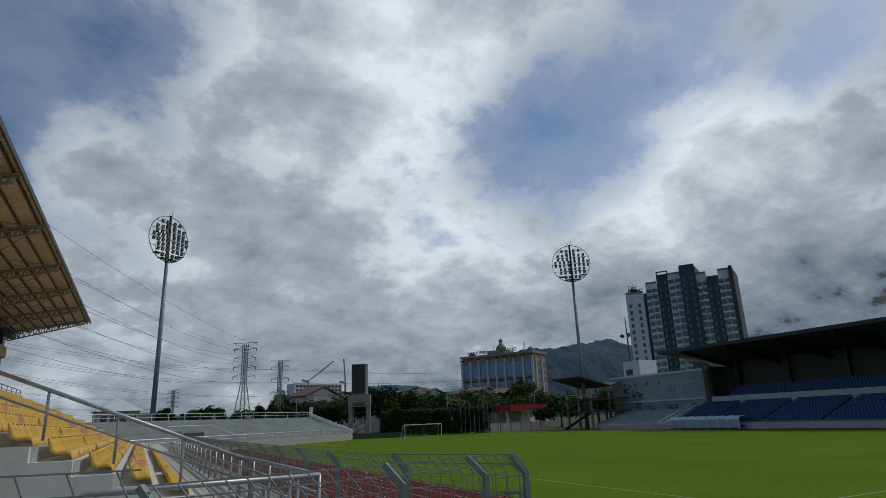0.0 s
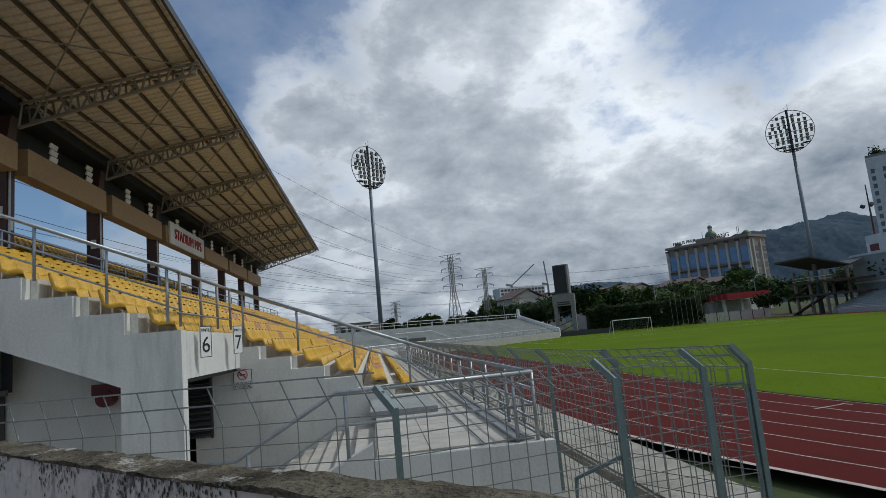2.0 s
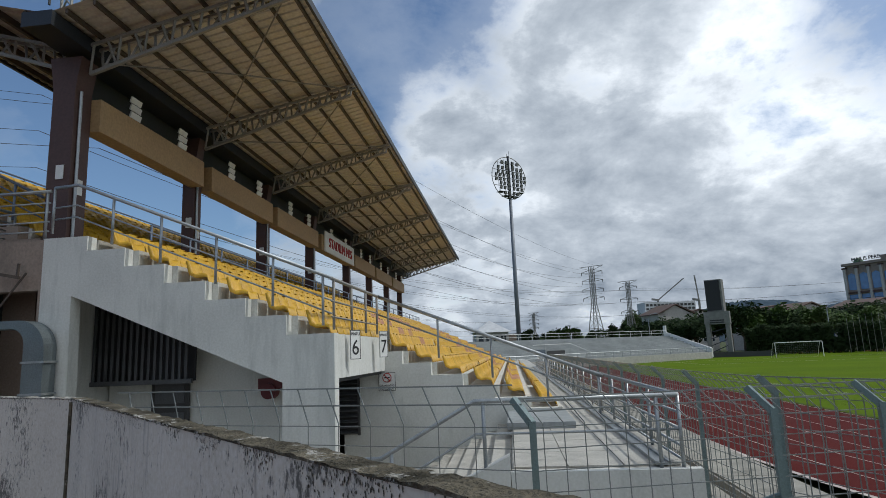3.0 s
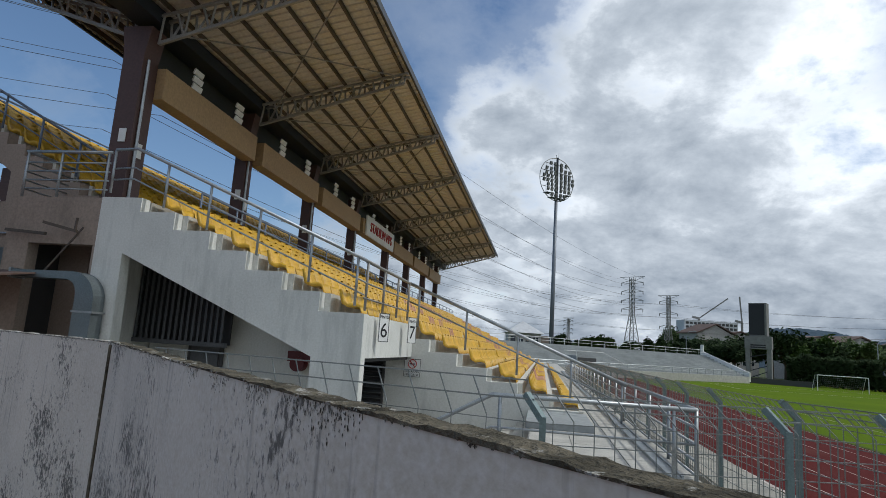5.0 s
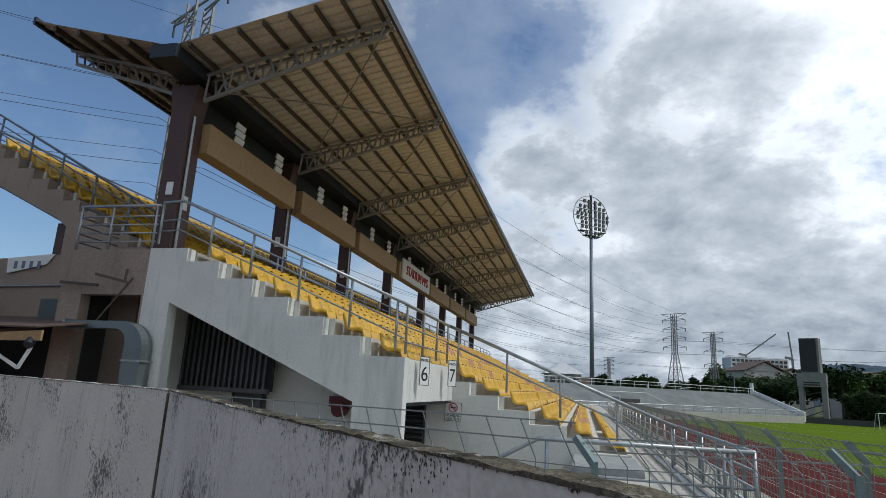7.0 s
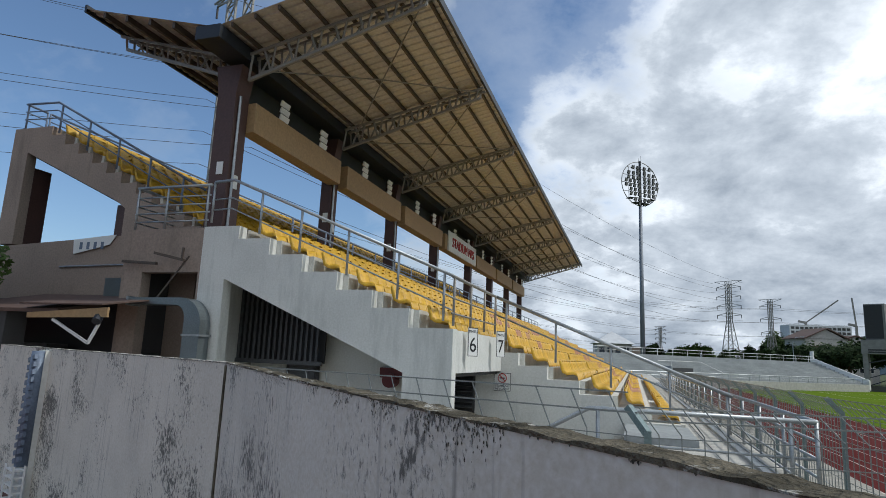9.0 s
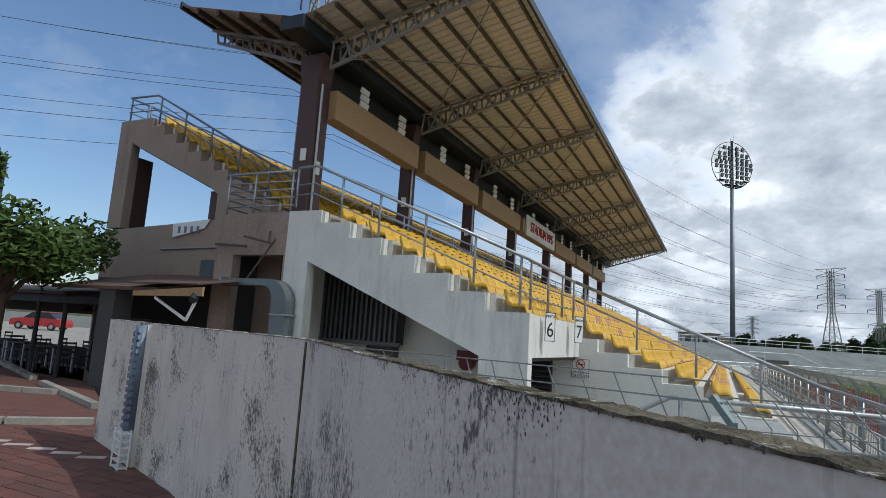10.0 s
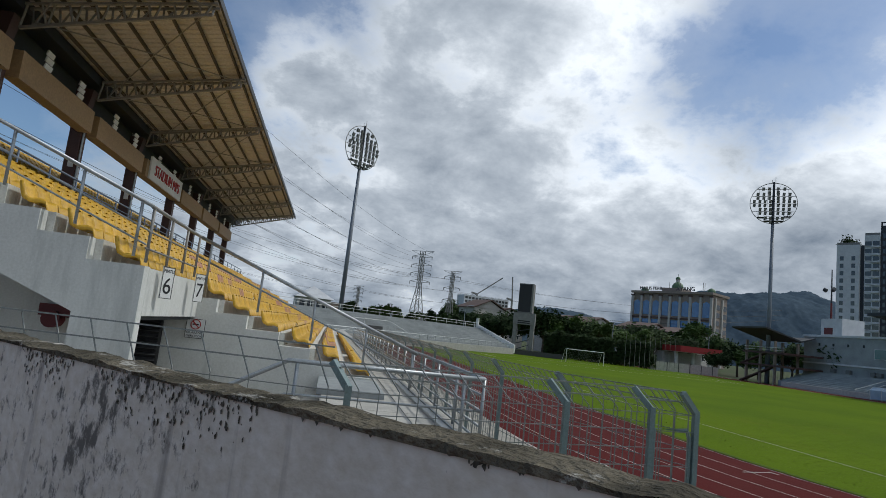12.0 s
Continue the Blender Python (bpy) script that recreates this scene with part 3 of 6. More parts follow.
thing("walkway_gutter", "grey metal channel along the edge of the walkway", "gutter", kind="structure", shape=Shape().box(1.84, 2.04, 8.8, 56, 1.552, 1.572).box(1.84, 1.87, 8.8, 56, 1.573, 1.6).box(2.01, 2.04, 8.8, 56, 1.573, 1.6), mat=GALV)
stair = thing("entrance_stair", "pale concrete steps down from the walkway to the entrance", "stairs", kind="structure")
for k in range(6):
    part("step", Shape().box(-0.13 - 0.34 * (k + 1), -0.135 - 0.34 * k, 9.0, YL - 0.01, STZ, 1.36 - 0.17 * k), TREAD, stair)
thing("stair_cheek", "grey wall beside the entrance steps", "wall", kind="structure", shape=Shape().prism([(-2.2, STZ), (-2.2, 0.75), (-0.14, 1.75), (-0.14, STZ)], "y", 8.6, 8.85), mat=WHITEWALL)

# dark undercroft with grille, door, louvre
thing("undercroft_wall", "grey back wall under the stand", "wall", kind="structure", shape=Shape().box(-9.3, -4.42, 13.2, 13.4, STZ, 3.9).box(-9.5, -9.36, 11.3, 40, STZ, 5.6), mat=WHITEWALL)
# underside coloured dark to give the shade below the seats
thing("undercroft_soffit", "sloping underside of the seating, its shade put into the dark colour", "ceiling", kind="structure", shape=Shape().prism([(-8.36, 4.9), (-3.4, 2.7), (-3.4, 2.9), (-8.36, 5.0)], "y", 11.3, YFAR), mat=SHADEDARK)
gr = thing("steel_grille", "dark steel slatted gate under the stand", "gate")
for k in range(18):
    part("slat", Shape().box(-9.62 + k * 0.145, -9.56 + k * 0.145, 12.6, 12.64, 2.8, 4.9), GRILLE, gr)
part("frame", Shape().box(-9.35, -6.98, 12.58, 12.66, 2.75, 2.85), GRILLE, gr)
# added sheet, black in place of the dim space behind the gate
part("backing", Shape().box(-9.35, -6.98, 12.75, 12.8, 2.8, 4.9), BLACK, gr, "black sheet standing for the shade behind the slats")
dr = thing("grey_door", "dark grey steel door under the stand", "door")
part("leaf", Shape().box(-8.2, -7.3, 13.1, 13.15, STZ, 3.0), SHADEDARK, dr)
for z in (1.2, 1.9):
    part("panel", Shape().box(-8.1, -7.4, 13.07, 13.1, z + 0.4, z + 0.9), GRILLE, dr)
part("door_handle", Shape().box(-7.25, -7.18, 13.0, 13.07, 1.25, 1.3), GALV, dr)
hose = thing("hose_reel", "dark red fire hose reel box on the wall", "hose reel")
part("box", Shape().box(-5.62, -5.08, 12.95, 13.18, 2.55, 2.78), MAROON, hose)
part("drum", Shape().tube([(-5.37, 12.9, 2.5), (-5.37, 13.16, 2.5)], 0.17, 16), MAROON, hose)
lou = thing("louvre", "black louvred vent in the white wall", "vent")
# black backing gives the darkness between the louvre slats
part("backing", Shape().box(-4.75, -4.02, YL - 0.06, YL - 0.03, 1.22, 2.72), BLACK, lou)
part("frame", Shape().box(-4.02, -3.97, YL - 0.12, YL - 0.03, 1.2, 2.74).box(-4.75, -4.02, YL - 0.12, YL - 0.03, 2.72, 2.76), SHADEDARK, lou)
for k in range(11):
    part("slat", Shape().bar((-4.75, YL - 0.1, 1.28 + k * 0.137), (-4.02, YL - 0.1, 1.28 + k * 0.137), 0.12, 0.015, up=(0, -0.6, 1)), GRILLE, lou)


def sign(name, label, w, h, m, lines, border=True):
    ob = thing(name, label, "sign")
    ob.matrix_basis = m
    part("board", Shape().box(-w / 2, w / 2, -0.006, 0.012, -h / 2, h / 2), WHITE, ob)
    if border:
        f = Shape()
        for x0, x1, z0, z1 in ((-w / 2, w / 2, h / 2 - 0.012, h / 2), (-w / 2, w / 2, -h / 2, -h / 2 + 0.012), (-w / 2, -w / 2 + 0.012, -h / 2, h / 2), (w / 2 - 0.012, w / 2, -h / 2, h / 2)):
            f.box(x0, x1, -0.011, -0.007, z0, z1)
        part("border", f, BLACK, ob)
    for text, size, z in lines:
        lettering(text, size, pose(0, -0.01, z, 90, 0, 0), BLACK, ob, 0.002)
    return ob


sign("gate_sign", "white hanging sign reading PINTU 6", 0.28, 0.58, pose(-3.13, 11.87, 3.41, 0, 0, 60), [("PINTU", 0.085, 0.21), ("6", 0.42, -0.07)])
sign("gate_sign", "white hanging sign reading PINTU 7", 0.30, 0.62, pose(-3.05, 14.2, 3.44, 0, 0, 62), [("PINTU", 0.085, 0.21), ("7", 0.44, -0.07)])
ns = sign("no_smoking_sign", "white no smoking sign on the wall", 0.44, 0.46, pose(-3.25, YL - 0.03, 2.5), [("DILARANG", 0.078, -0.1), ("MEROKOK", 0.078, -0.18)])
rg = Shape()
rg.tube([(0.11 * math.cos(a), -0.012, 0.1 + 0.11 * math.sin(a)) for a in [k * math.tau / 20 for k in range(21)]], 0.012, 6)
rg.bar((-0.07, -0.012, 0.17), (0.07, -0.012, 0.03), 0.022)
part("ring", rg, RED, ns, "red ring and slash")
part("cigarette", Shape().box(-0.07, 0.07, -0.01, -0.007, 0.085, 0.115), BLACK, ns)

# tan block with doorway, landing and gable of the upper tier
thing("wall_block", "tan painted block with a recessed dark doorway", "wall", kind="structure",
      shape=Shape().prism([(-11.6, STZ), (-11.6, 5.78), (-9.36, 5.78), (-9.36, STZ), (-9.42, STZ), (-9.42, 4.75), (-11.0, 4.75), (-11.0, STZ)], "y", YE + 0.02, YE + 0.3).box(-11.6, -9.36, YE + 0.31, 13.2, 5.5, 5.775), mat=BROWNWALL)
# the recess's shade is put into this wall colour
thing("recess_wall", "wall inside the recessed doorway, coloured dark for the shade there", "wall", kind="structure", shape=Shape().box(-11.6, -9.5, 12.6, 12.7, STZ, 5.4).box(-11.6, -11.4, 11.35, 12.6, STZ, 5.4), mat=SHADEDARK)
outer = [(-10.9, 4.12)] + [(-9.45 + 0.58 * math.sin(a), 3.55 + 0.58 * math.cos(a)) for a in [k * math.pi / 16 for k in range(9)]] + [(-8.86, 0.3)]
inner = [(-9.3, 0.3)] + [(-9.6 + 0.3 * math.sin(a), 3.67 + 0.3 * math.cos(a)) for a in [k * math.pi / 12 for k in range(6, -1, -1)]] + [(-10.9, 3.97)]
dt = thing("metal_duct", "bent galvanised sheet duct beside the doorway", "duct", shape=Shape().prism(outer + inner, "y", 10.62, 10.95), mat=TIN)
for k in range(5):
    part("flange", Shape().box(-9.33, -8.83, 10.6, 10.97, 0.9 + k * 0.6, 0.94 + k * 0.6), GALV, dt)
part("flange", Shape().box(-10.94, -10.88, 10.6, 10.97, 3.94, 4.15), GALV, dt)
br = Shape().bar((-11.5, 10.9, 5.0), (-10.4, 10.8, 4.92), 0.06).bar((-10.4, 10.7, 5.15), (-9.7, 10.85, 5.0), 0.06).bar((-10.3, 10.8, 4.1), (-9.6, 10.9, 5.1), 0.03).bar((-9.8, 10.9, 5.0), (-9.78, 10.9, 5.3), 0.04)
thing("wall_bracket", "rusty steel brackets on the block wall", "bracket", shape=br, mat=PURLIN)
GYW = 12.35
gx = [-17.85, -16.25]
steps = [(-17.85, 9.35), (-16.35, 9.35)]
NU, ux0, ux1, uz0, uz1 = 10, -16.35, -10.6, 9.05, 6.15
for k in range(NU):
    x0 = ux0 + (ux1 - ux0) * k / NU
    x1 = ux0 + (ux1 - ux0) * (k + 1) / NU
    z = uz0 + (uz1 - uz0) * k / (NU - 1)
    steps += [(x0, z), (x1, z)]
g1 = Shape().prism(steps + [(ux1, 5.0), (-13.55, 6.95), (-17.2, 8.58), (-17.2, 5.8), (-17.85, 5.8)], "y", GYW, GYW + 0.3)
thing("wall_gable", "tan painted stepped gable of the upper tier", "wall", kind="structure", shape=g1, mat=BROWNWALL)
thing("wall_gable_base", "tan painted wall below the upper opening", "wall", kind="structure", shape=Shape().prism([(-17.9, STZ), (-17.9, 5.72), (-13.2, 5.95), (-13.2, 6.8), (-10.6, 5.6), (-10.6, STZ)], "y", GYW + 0.004, GYW + 0.304), mat=BROWNWALL)
for x in (-17.55, -13.45):
    thing("pillar", "dark brown painted pillar beside the opening", "pillar", kind="structure", shape=Shape().box(x - 0.35, x + 0.3, GYW + 0.31, GYW + 0.9, 5.5, 8.2 if x < -15 else 6.9), mat=DARKBROWN)
# shade under the upper tier is in the colour
thing("upper_soffit", "sloping underside of the upper tier, coloured dark for its shade", "ceiling", kind="structure", shape=Shape().prism([(-17.2, 8.5), (-13.5, 6.85), (-10.7, 5.6), (-10.7, 5.75), (-17.2, 8.7)], "y", GYW + 0.31, 20), mat=SHADEDARK)
upper = thing("upper_terrace", "stepped concrete terrace of the upper tier", "terrace", kind="structure")
UROW = []
for k in range(NU):
    x0 = ux0 + (ux1 - ux0) * k / NU
    z = uz0 + (uz1 - uz0) * k / (NU - 1)
    UROW.append((x0, z))
    part("step", Shape().box(x0, x0 + 0.66, GYW + 0.305, YFAR, z - 0.45, z - 0.005), RISER, upper)
thing("rear_walk", "concrete walk behind the top row", "floor", kind="structure", shape=Shape().box(-17.8, -16.36, GYW + 0.305, YFAR, 9.0, 9.34), mat=TREAD)
thing("cross_aisle", "concrete aisle between the tiers", "floor", kind="structure", shape=Shape().box(-10.6, -8.37, 13.25, YFAR, 5.5, 5.77).box(-9.35, -8.37, YE + 0.29, 13.24, 5.5, 5.77), mat=TREAD)

COLY = [12.0, 17.3, 22.8, 28.6, 35.3, 41.2, 47.2, 53.0]
CX = -9.75
for y in COLY:
    c = thing("stand_column", "dark brown painted roof column of the stand", "column", group="roof columns", kind="structure")
    hw = 0.27 if y < 13 else 0.2
    part("shaft", Shape().prism([(CX - hw, 5.76), (CX + hw, 5.76), (CX + hw, 9.45), (CX + hw + 0.12, 10.2), (CX - hw - 0.12, 10.2), (CX - hw, 9.45)], "y", y - hw, y + hw), DARKBROWN, c)
    if y < 30:
        part("notice", Shape().box(CX - 0.05, CX + 0.13, y - hw - 0.03, y - hw - 0.01, 7.3, 7.62), WHITE, c, "small white notice")
        part("notice", Shape().box(CX + hw + 0.005, CX + hw + 0.02, y - 0.1, y + 0.12, 7.0, 7.35), WHITE, c, "small white notice")
        part("downpipe", Shape().tube([(CX + hw + 0.04, y - 0.12, 5.8), (CX + hw + 0.04, y - 0.12, 9.4)], 0.035, 6), GALV, c)
for a, b in zip(COLY, COLY[1:]):
    thing("ochre_beam", "ochre painted concrete beam between roof columns", "beam", group="beams between columns", kind="structure", shape=Shape().box(CX + 0.05, CX + 0.5, a + 0.28, b - 0.22, 8.58, 9.37), mat=BEAM)
    for k in range(2):
        y = a + (b - a) * (0.3 + 0.42 * k)
        lv = thing("white_louvre", "small white slatted panel above the beam", "vent", group="panels above the beam")
        for j in range(3):
            part("slat", Shape().bar((CX + 0.5, y - 0.22, 9.46 + j * 0.2), (CX + 0.5, y + 0.2, 9.46 + j * 0.2), 0.04, 0.15, up=(0.3, 0, 1)), WHITE, lv)
thing("dark_fascia", "dark grey sheet above the beams", "wall", kind="structure", shape=Shape().box(CX - 0.3, CX - 0.25, 12.35, YFAR, 9.35, 10.4), mat=SHADEDARK)
sg = thing("name_board", "white fascia board with red lettering on the beam", "sign")
part("board", Shape().box(CX + 0.52, CX + 0.6, 29.2, 34.9, 8.55, 9.6), WHITE, sg)
lettering("STADIUM MPS", 0.72, pose(CX + 0.62, 32.05, 9.06, 90, 0, 90), RED, sg, 0.02)

# ---- roof ----
RY0, RY1 = 10.75, 55.5
FX, FZ, VX, VZ, BX, BZ = -4.45, 11.76, -9.5, 10.7, -13.75, 11.8


def sheet(xa, za, xb, zb, pitch=0.3):
    s, n = Shape(), int((RY1 - RY0) / pitch)
    ys = []
    for k in range(n):
        y = RY0 + k * pitch
        ys += [(y, 0.0), (y + pitch * 0.4, 0.0), (y + pitch * 0.5, 0.035), (y + pitch * 0.9, 0.035)]
    vs = []
    for y, h in ys:
        vs += [(xa, y, za + h), (xb, y, zb + h)]
    return s.add(vs, [(2 * i, 2 * i + 1, 2 * i + 3, 2 * i + 2) for i in range(len(ys) - 1)])


rf = thing("stand_roof", "butterfly roof of ribbed metal sheet over the stand", "roof", kind="structure")
part("sheet", sheet(VX, VZ, FX, FZ), ROOF, rf)
part("sheet", sheet(VX, VZ, BX, BZ), ROOF, rf)
part("edge_flashing", Shape().box(FX - 0.02, FX + 0.05, RY0, RY1, FZ - 0.09, FZ + 0.12), DARKSTEEL, rf)
part("edge_flashing", Shape().box(BX - 0.05, BX + 0.02, RY0, RY1, BZ - 0.09, BZ + 0.12), DARKSTEEL, rf)
for k in range(8):
    u = (k + 0.7) / 8
    part("purlin", Shape().box(VX + (FX - VX) * u - 0.03, VX + (FX - VX) * u + 0.03, RY0 + 0.05, RY1 - 0.05, VZ + (FZ - VZ) * u - 0.12, VZ + (FZ - VZ) * u - 0.012), PURLIN, rf)
for k in range(5):
    u = (k + 0.7) / 5.5
    part("purlin", Shape().box(VX + (BX - VX) * u - 0.04, VX + (BX - VX) * u + 0.04, RY0 + 0.05, RY1 - 0.05, VZ + (BZ - VZ) * u - 0.17, VZ + (BZ - VZ) * u - 0.012), PURLIN, rf)
part("gutter", Shape().box(VX - 0.45, VX + 0.25, RY0 - 0.12, RY1, VZ - 0.36, VZ - 0.02), DARKSTEEL, rf, "box gutter in the roof valley")


def truss(y, xa, za, da, xb, zb, db, n, group):
    t = thing("roof_truss", "grey steel lattice truss under the roof sheet", "truss", group=group)
    top = lambda u: Vector((xa + (xb - xa) * u, y, za + (zb - za) * u - 0.2))
    bot = lambda u: top(u) - Vector((0, 0, da + (db - da) * u))
    for dy in (-0.14, 0.14):
        part("top_chord", Shape().bar(top(0) + Vector((0, dy, 0)), top(1) + Vector((0, dy, 0)), 0.07), TRUSS, t)
    part("bottom_chord", Shape().bar(bot(0), bot(0.97), 0.08), TRUSS, t)
    for k in range(n):
        u0, u1 = k / n, (k + 1) / n
        dy = Vector((0, 0.14 if k % 2 else -0.14, 0))
        part("web", Shape().bar(bot(u0), top((u0 + u1) / 2) + dy, 0.05), TRUSS, t)
        part("web", Shape().bar(top((u0 + u1) / 2) - dy, bot(u1 * 0.97), 0.05), TRUSS, t)
    return t


for y in COLY:
    truss(y, VX + 0.15, VZ, 0.62, FX + 0.02, FZ, 0.24, 15, "front roof trusses")
    if y < 36:
        truss(y, VX - 0.35, VZ, 0.5, BX + 0.1, BZ, 0.3, 10, "rear roof trusses")
br = thing("roof_bracing", "thin crossed tie rods under the roof", "bracing")
for a, b in zip(COLY, COLY[1:]):
    z = lambda x: VZ + (FZ - VZ) * (x - VX) / (FX - VX) - 0.5
    for x0, x1, sag in ((-9.0, -4.6, 0.0), (-4.6, -9.0, 0.0)):
        part("rod", Shape().tube([(x0, a, z(x0) + (0.25 if x0 > -6 else -0.2)), ((x0 + x1) / 2, (a + b) / 2, z((x0 + x1) / 2) + 0.12), (x1, b, z(x1) + (0.25 if x1 > -6 else -0.2))], 0.022, 5), TRUSS, br)

# ---- seats ----
def seat_shape(s, x, y, z, w=0.44):
    """A moulded bucket seat facing the pitch, its back at x."""
    prof = [(0.07, 0.50), (0.10, 0.36), (0.15, 0.22), (0.24, 0.16), (0.40, 0.18), (0.50, 0.15), (0.54, 0.03)]
    vs = []
    for i, (px, pz) in enumerate(prof):
        for k, yy in enumerate((-0.5, -0.38, 0.0, 0.38, 0.5)):
            lift = 0.035 if abs(yy) == 0.5 and i not in (0, 6) else (-0.03 if abs(yy) == 0.5 and i == 0 else 0.0)
            vs.append((x + px + (0.03 if abs(yy) == 0.5 and i < 3 else 0), y + yy * w, z + pz + lift))
    for i, (px, pz) in enumerate(prof):
        for yy in (-0.5, 0.5):
            vs.append((x + px - (0.03 if i < 3 else 0.0), y + yy * w, z + pz - 0.035))
    n, m = 5, len(prof)
    fs = [(i * n + k, i * n + k + 1, (i + 1) * n + k + 1, (i + 1) * n + k) for i in range(m - 1) for k in range(n - 1)]
    b = n * m
    for i in range(m - 1):
        fs += [(i * n, (i + 1) * n, b + (i + 1) * 2, b + i * 2), (i * n + 4, b + i * 2 + 1, b + (i + 1) * 2 + 1, (i + 1) * n + 4)]
        fs.append((b + i * 2, b + (i + 1) * 2, b + (i + 1) * 2 + 1, b + i * 2 + 1))
    fs += [(0, b, b + 1, 4, 3, 2, 1), ((m - 1) * n, (m - 1) * n + 1, (m - 1) * n + 2, (m - 1) * n + 3, (m - 1) * n + 4, b + 2 * m - 1, b + 2 * m - 2)]
    return s.add(vs, fs)


def pink(k, y):
    return 0.0 < math.sin(y * 0.55 + k * 1.1) * math.sin(y * 0.21 + 0.7) - 0.28 and y > 20 and 2 <= k <= 10


proto = {}
for key, mat in (("y", YELLOW), ("p", FADED)):
    proto[key] = seat_shape(Shape(), 0, 0, 0).mesh("stadium_seat", mat, True)
rest = {"y": Shape(), "p": Shape()}
count = 0
for k in range(12):
    y0 = YE + 0.55 if k < 6 else YL + 0.55
    n = int((YFAR - 1 - y0) / 0.49)
    for j in range(n):
        y = y0 + j * 0.49
        if k >= 6 and k < 12 and 24 < y < 24.9:
            continue
        key = "p" if pink(k, y) and rng.random() < 0.8 else "y"
        if j < 24 and count < 300:
            ob = new("stadium_seat", proto[key])
            ob.matrix_basis = pose(ROWX[k] + 0.22, y, ROWZ[k], 0, 0, rng.uniform(-1.5, 1.5))
            tagged(ob, "yellow moulded plastic stadium seat" if key == "y" else "faded pinkish moulded plastic stadium seat", "seat", "stand seats")
            count += 1
        else:
            seat_shape(rest[key], ROWX[k] + 0.22, y, ROWZ[k])
for k, (x0, z) in enumerate(UROW):
    for j in range(int((YFAR - 1 - 12.9) / 0.49)):
        seat_shape(rest["y"], x0 + 0.04, 12.9 + j * 0.49, z)
thing("seat_rows", "long rows of yellow plastic seats along the stand", "seats", kind="stuff", shape=rest["y"], mat=YELLOW, smooth=True)
thing("seat_rows", "faded pinkish seats among the yellow rows", "seats", kind="stuff", shape=rest["p"], mat=FADED, smooth=True)


# ---- railings ----
def railing(name, label, pts, posts, height, bars, mat, r=0.035, post_r=0.028, group=""):
    """A rail over a line of foot points, with lower bars and a post at each given share of the way."""
    ob = thing(name, label, "railing", group)
    pts = [Vector(p) for p in pts]
    up = Vector((0, 0, height))
    part("handrail", Shape().tube([p + up for p in pts], r, 10), mat, ob, smooth=True)
    for b in bars:
        part("bar", Shape().tube([p + Vector((0, 0, b)) for p in pts], r * 0.55, 6), mat, ob, smooth=True)
    lens = [0]
    for a, b in zip(pts, pts[1:]):
        lens.append(lens[-1] + (b - a).length)
    for q in posts:
        d = q * lens[-1]
        for i in range(len(pts) - 1):
            if d <= lens[i + 1] + 1e-6:
                p = pts[i].lerp(pts[i + 1], (d - lens[i]) / (lens[i + 1] - lens[i]))
                break
        part("post", Shape().tube([p - Vector((0, 0, 0.04)), p + up], post_r, 8), mat, ob, smooth=True)
    return ob


railing("end_railing", "galvanised railing stepping down the end wall", [(-9.3, 11.14, 5.97), (-8.77, 11.14, 6.0), (-3.38, 11.14, 3.75)], [0.0, 0.22, 0.4, 0.6, 0.8, 0.97], 0.93, [0.5, 0.25], GALV)
railing("parapet_railing", "grey railing above the entrance parapet", [(-3.38, 11.14, 3.74), (-3.38, 15.1, 3.74)], [0.03, 0.36, 0.68, 0.98], 0.93, [0.5, 0.2], TRUSS)
railing("lower_railing", "bright steel handrail down the lower rows", [(-3.38, 15.1, 3.71), (2.12, 15.1, 1.5)], [0.05, 0.28, 0.52, 0.76, 0.98], 0.96, [0.5], GALV, r=0.045)
railing("walkway_railing", "galvanised railing along the front of the walkway", [(2.18, 8.72, 1.53), (2.18, 56, 1.53)], [k / 26 for k in range(27)], 0.95, [0.72, 0.5, 0.28, 0.1], GALV)
railing("walkway_railing", "galvanised railing across the end of the walkway", [(2.18, 8.72, 1.53), (-0.6, 8.72, 1.53), (-1.96, 8.72, 0.78), (-3.4, 8.72, 0.74)], [0.05, 0.46, 0.72, 0.98], 0.95, [0.5], GALV)
railing("landing_railing", "galvanised railing round the landing", [(-11.5, 12.6, 5.78), (-11.5, 11.1, 5.78), (-9.35, 11.1, 5.78)], [0.0, 0.42, 0.66, 0.98], 1.05, [0.8, 0.6, 0.4, 0.2], GALV)
railing("aisle_railing", "blue-grey railing along the cross aisle", [(-8.5, 13.3, 5.75), (-8.5, 56, 5.75)], [k / 24 for k in range(25)], 0.75, [0.5], BLUERAIL, r=0.03)
railing("gable_railing", "blue-grey railing stepping down the gable", [(-17.7, GYW + 0.8, 9.35), (-17.7, GYW + 0.12, 9.35), (-16.4, GYW + 0.12, 9.3), (-10.7, GYW + 0.12, 6.3)], [0.0, 0.09, 0.26, 0.42, 0.58, 0.74, 0.9], 0.85, [0.6, 0.35], BLUERAIL)
railing("rear_railing", "blue-grey railing behind the top row", [(-17.7, GYW + 0.9, 9.35), (-17.7, 56, 9.35)], [k / 20 for k in range(21)], 0.85, [0.6, 0.35], BLUERAIL)

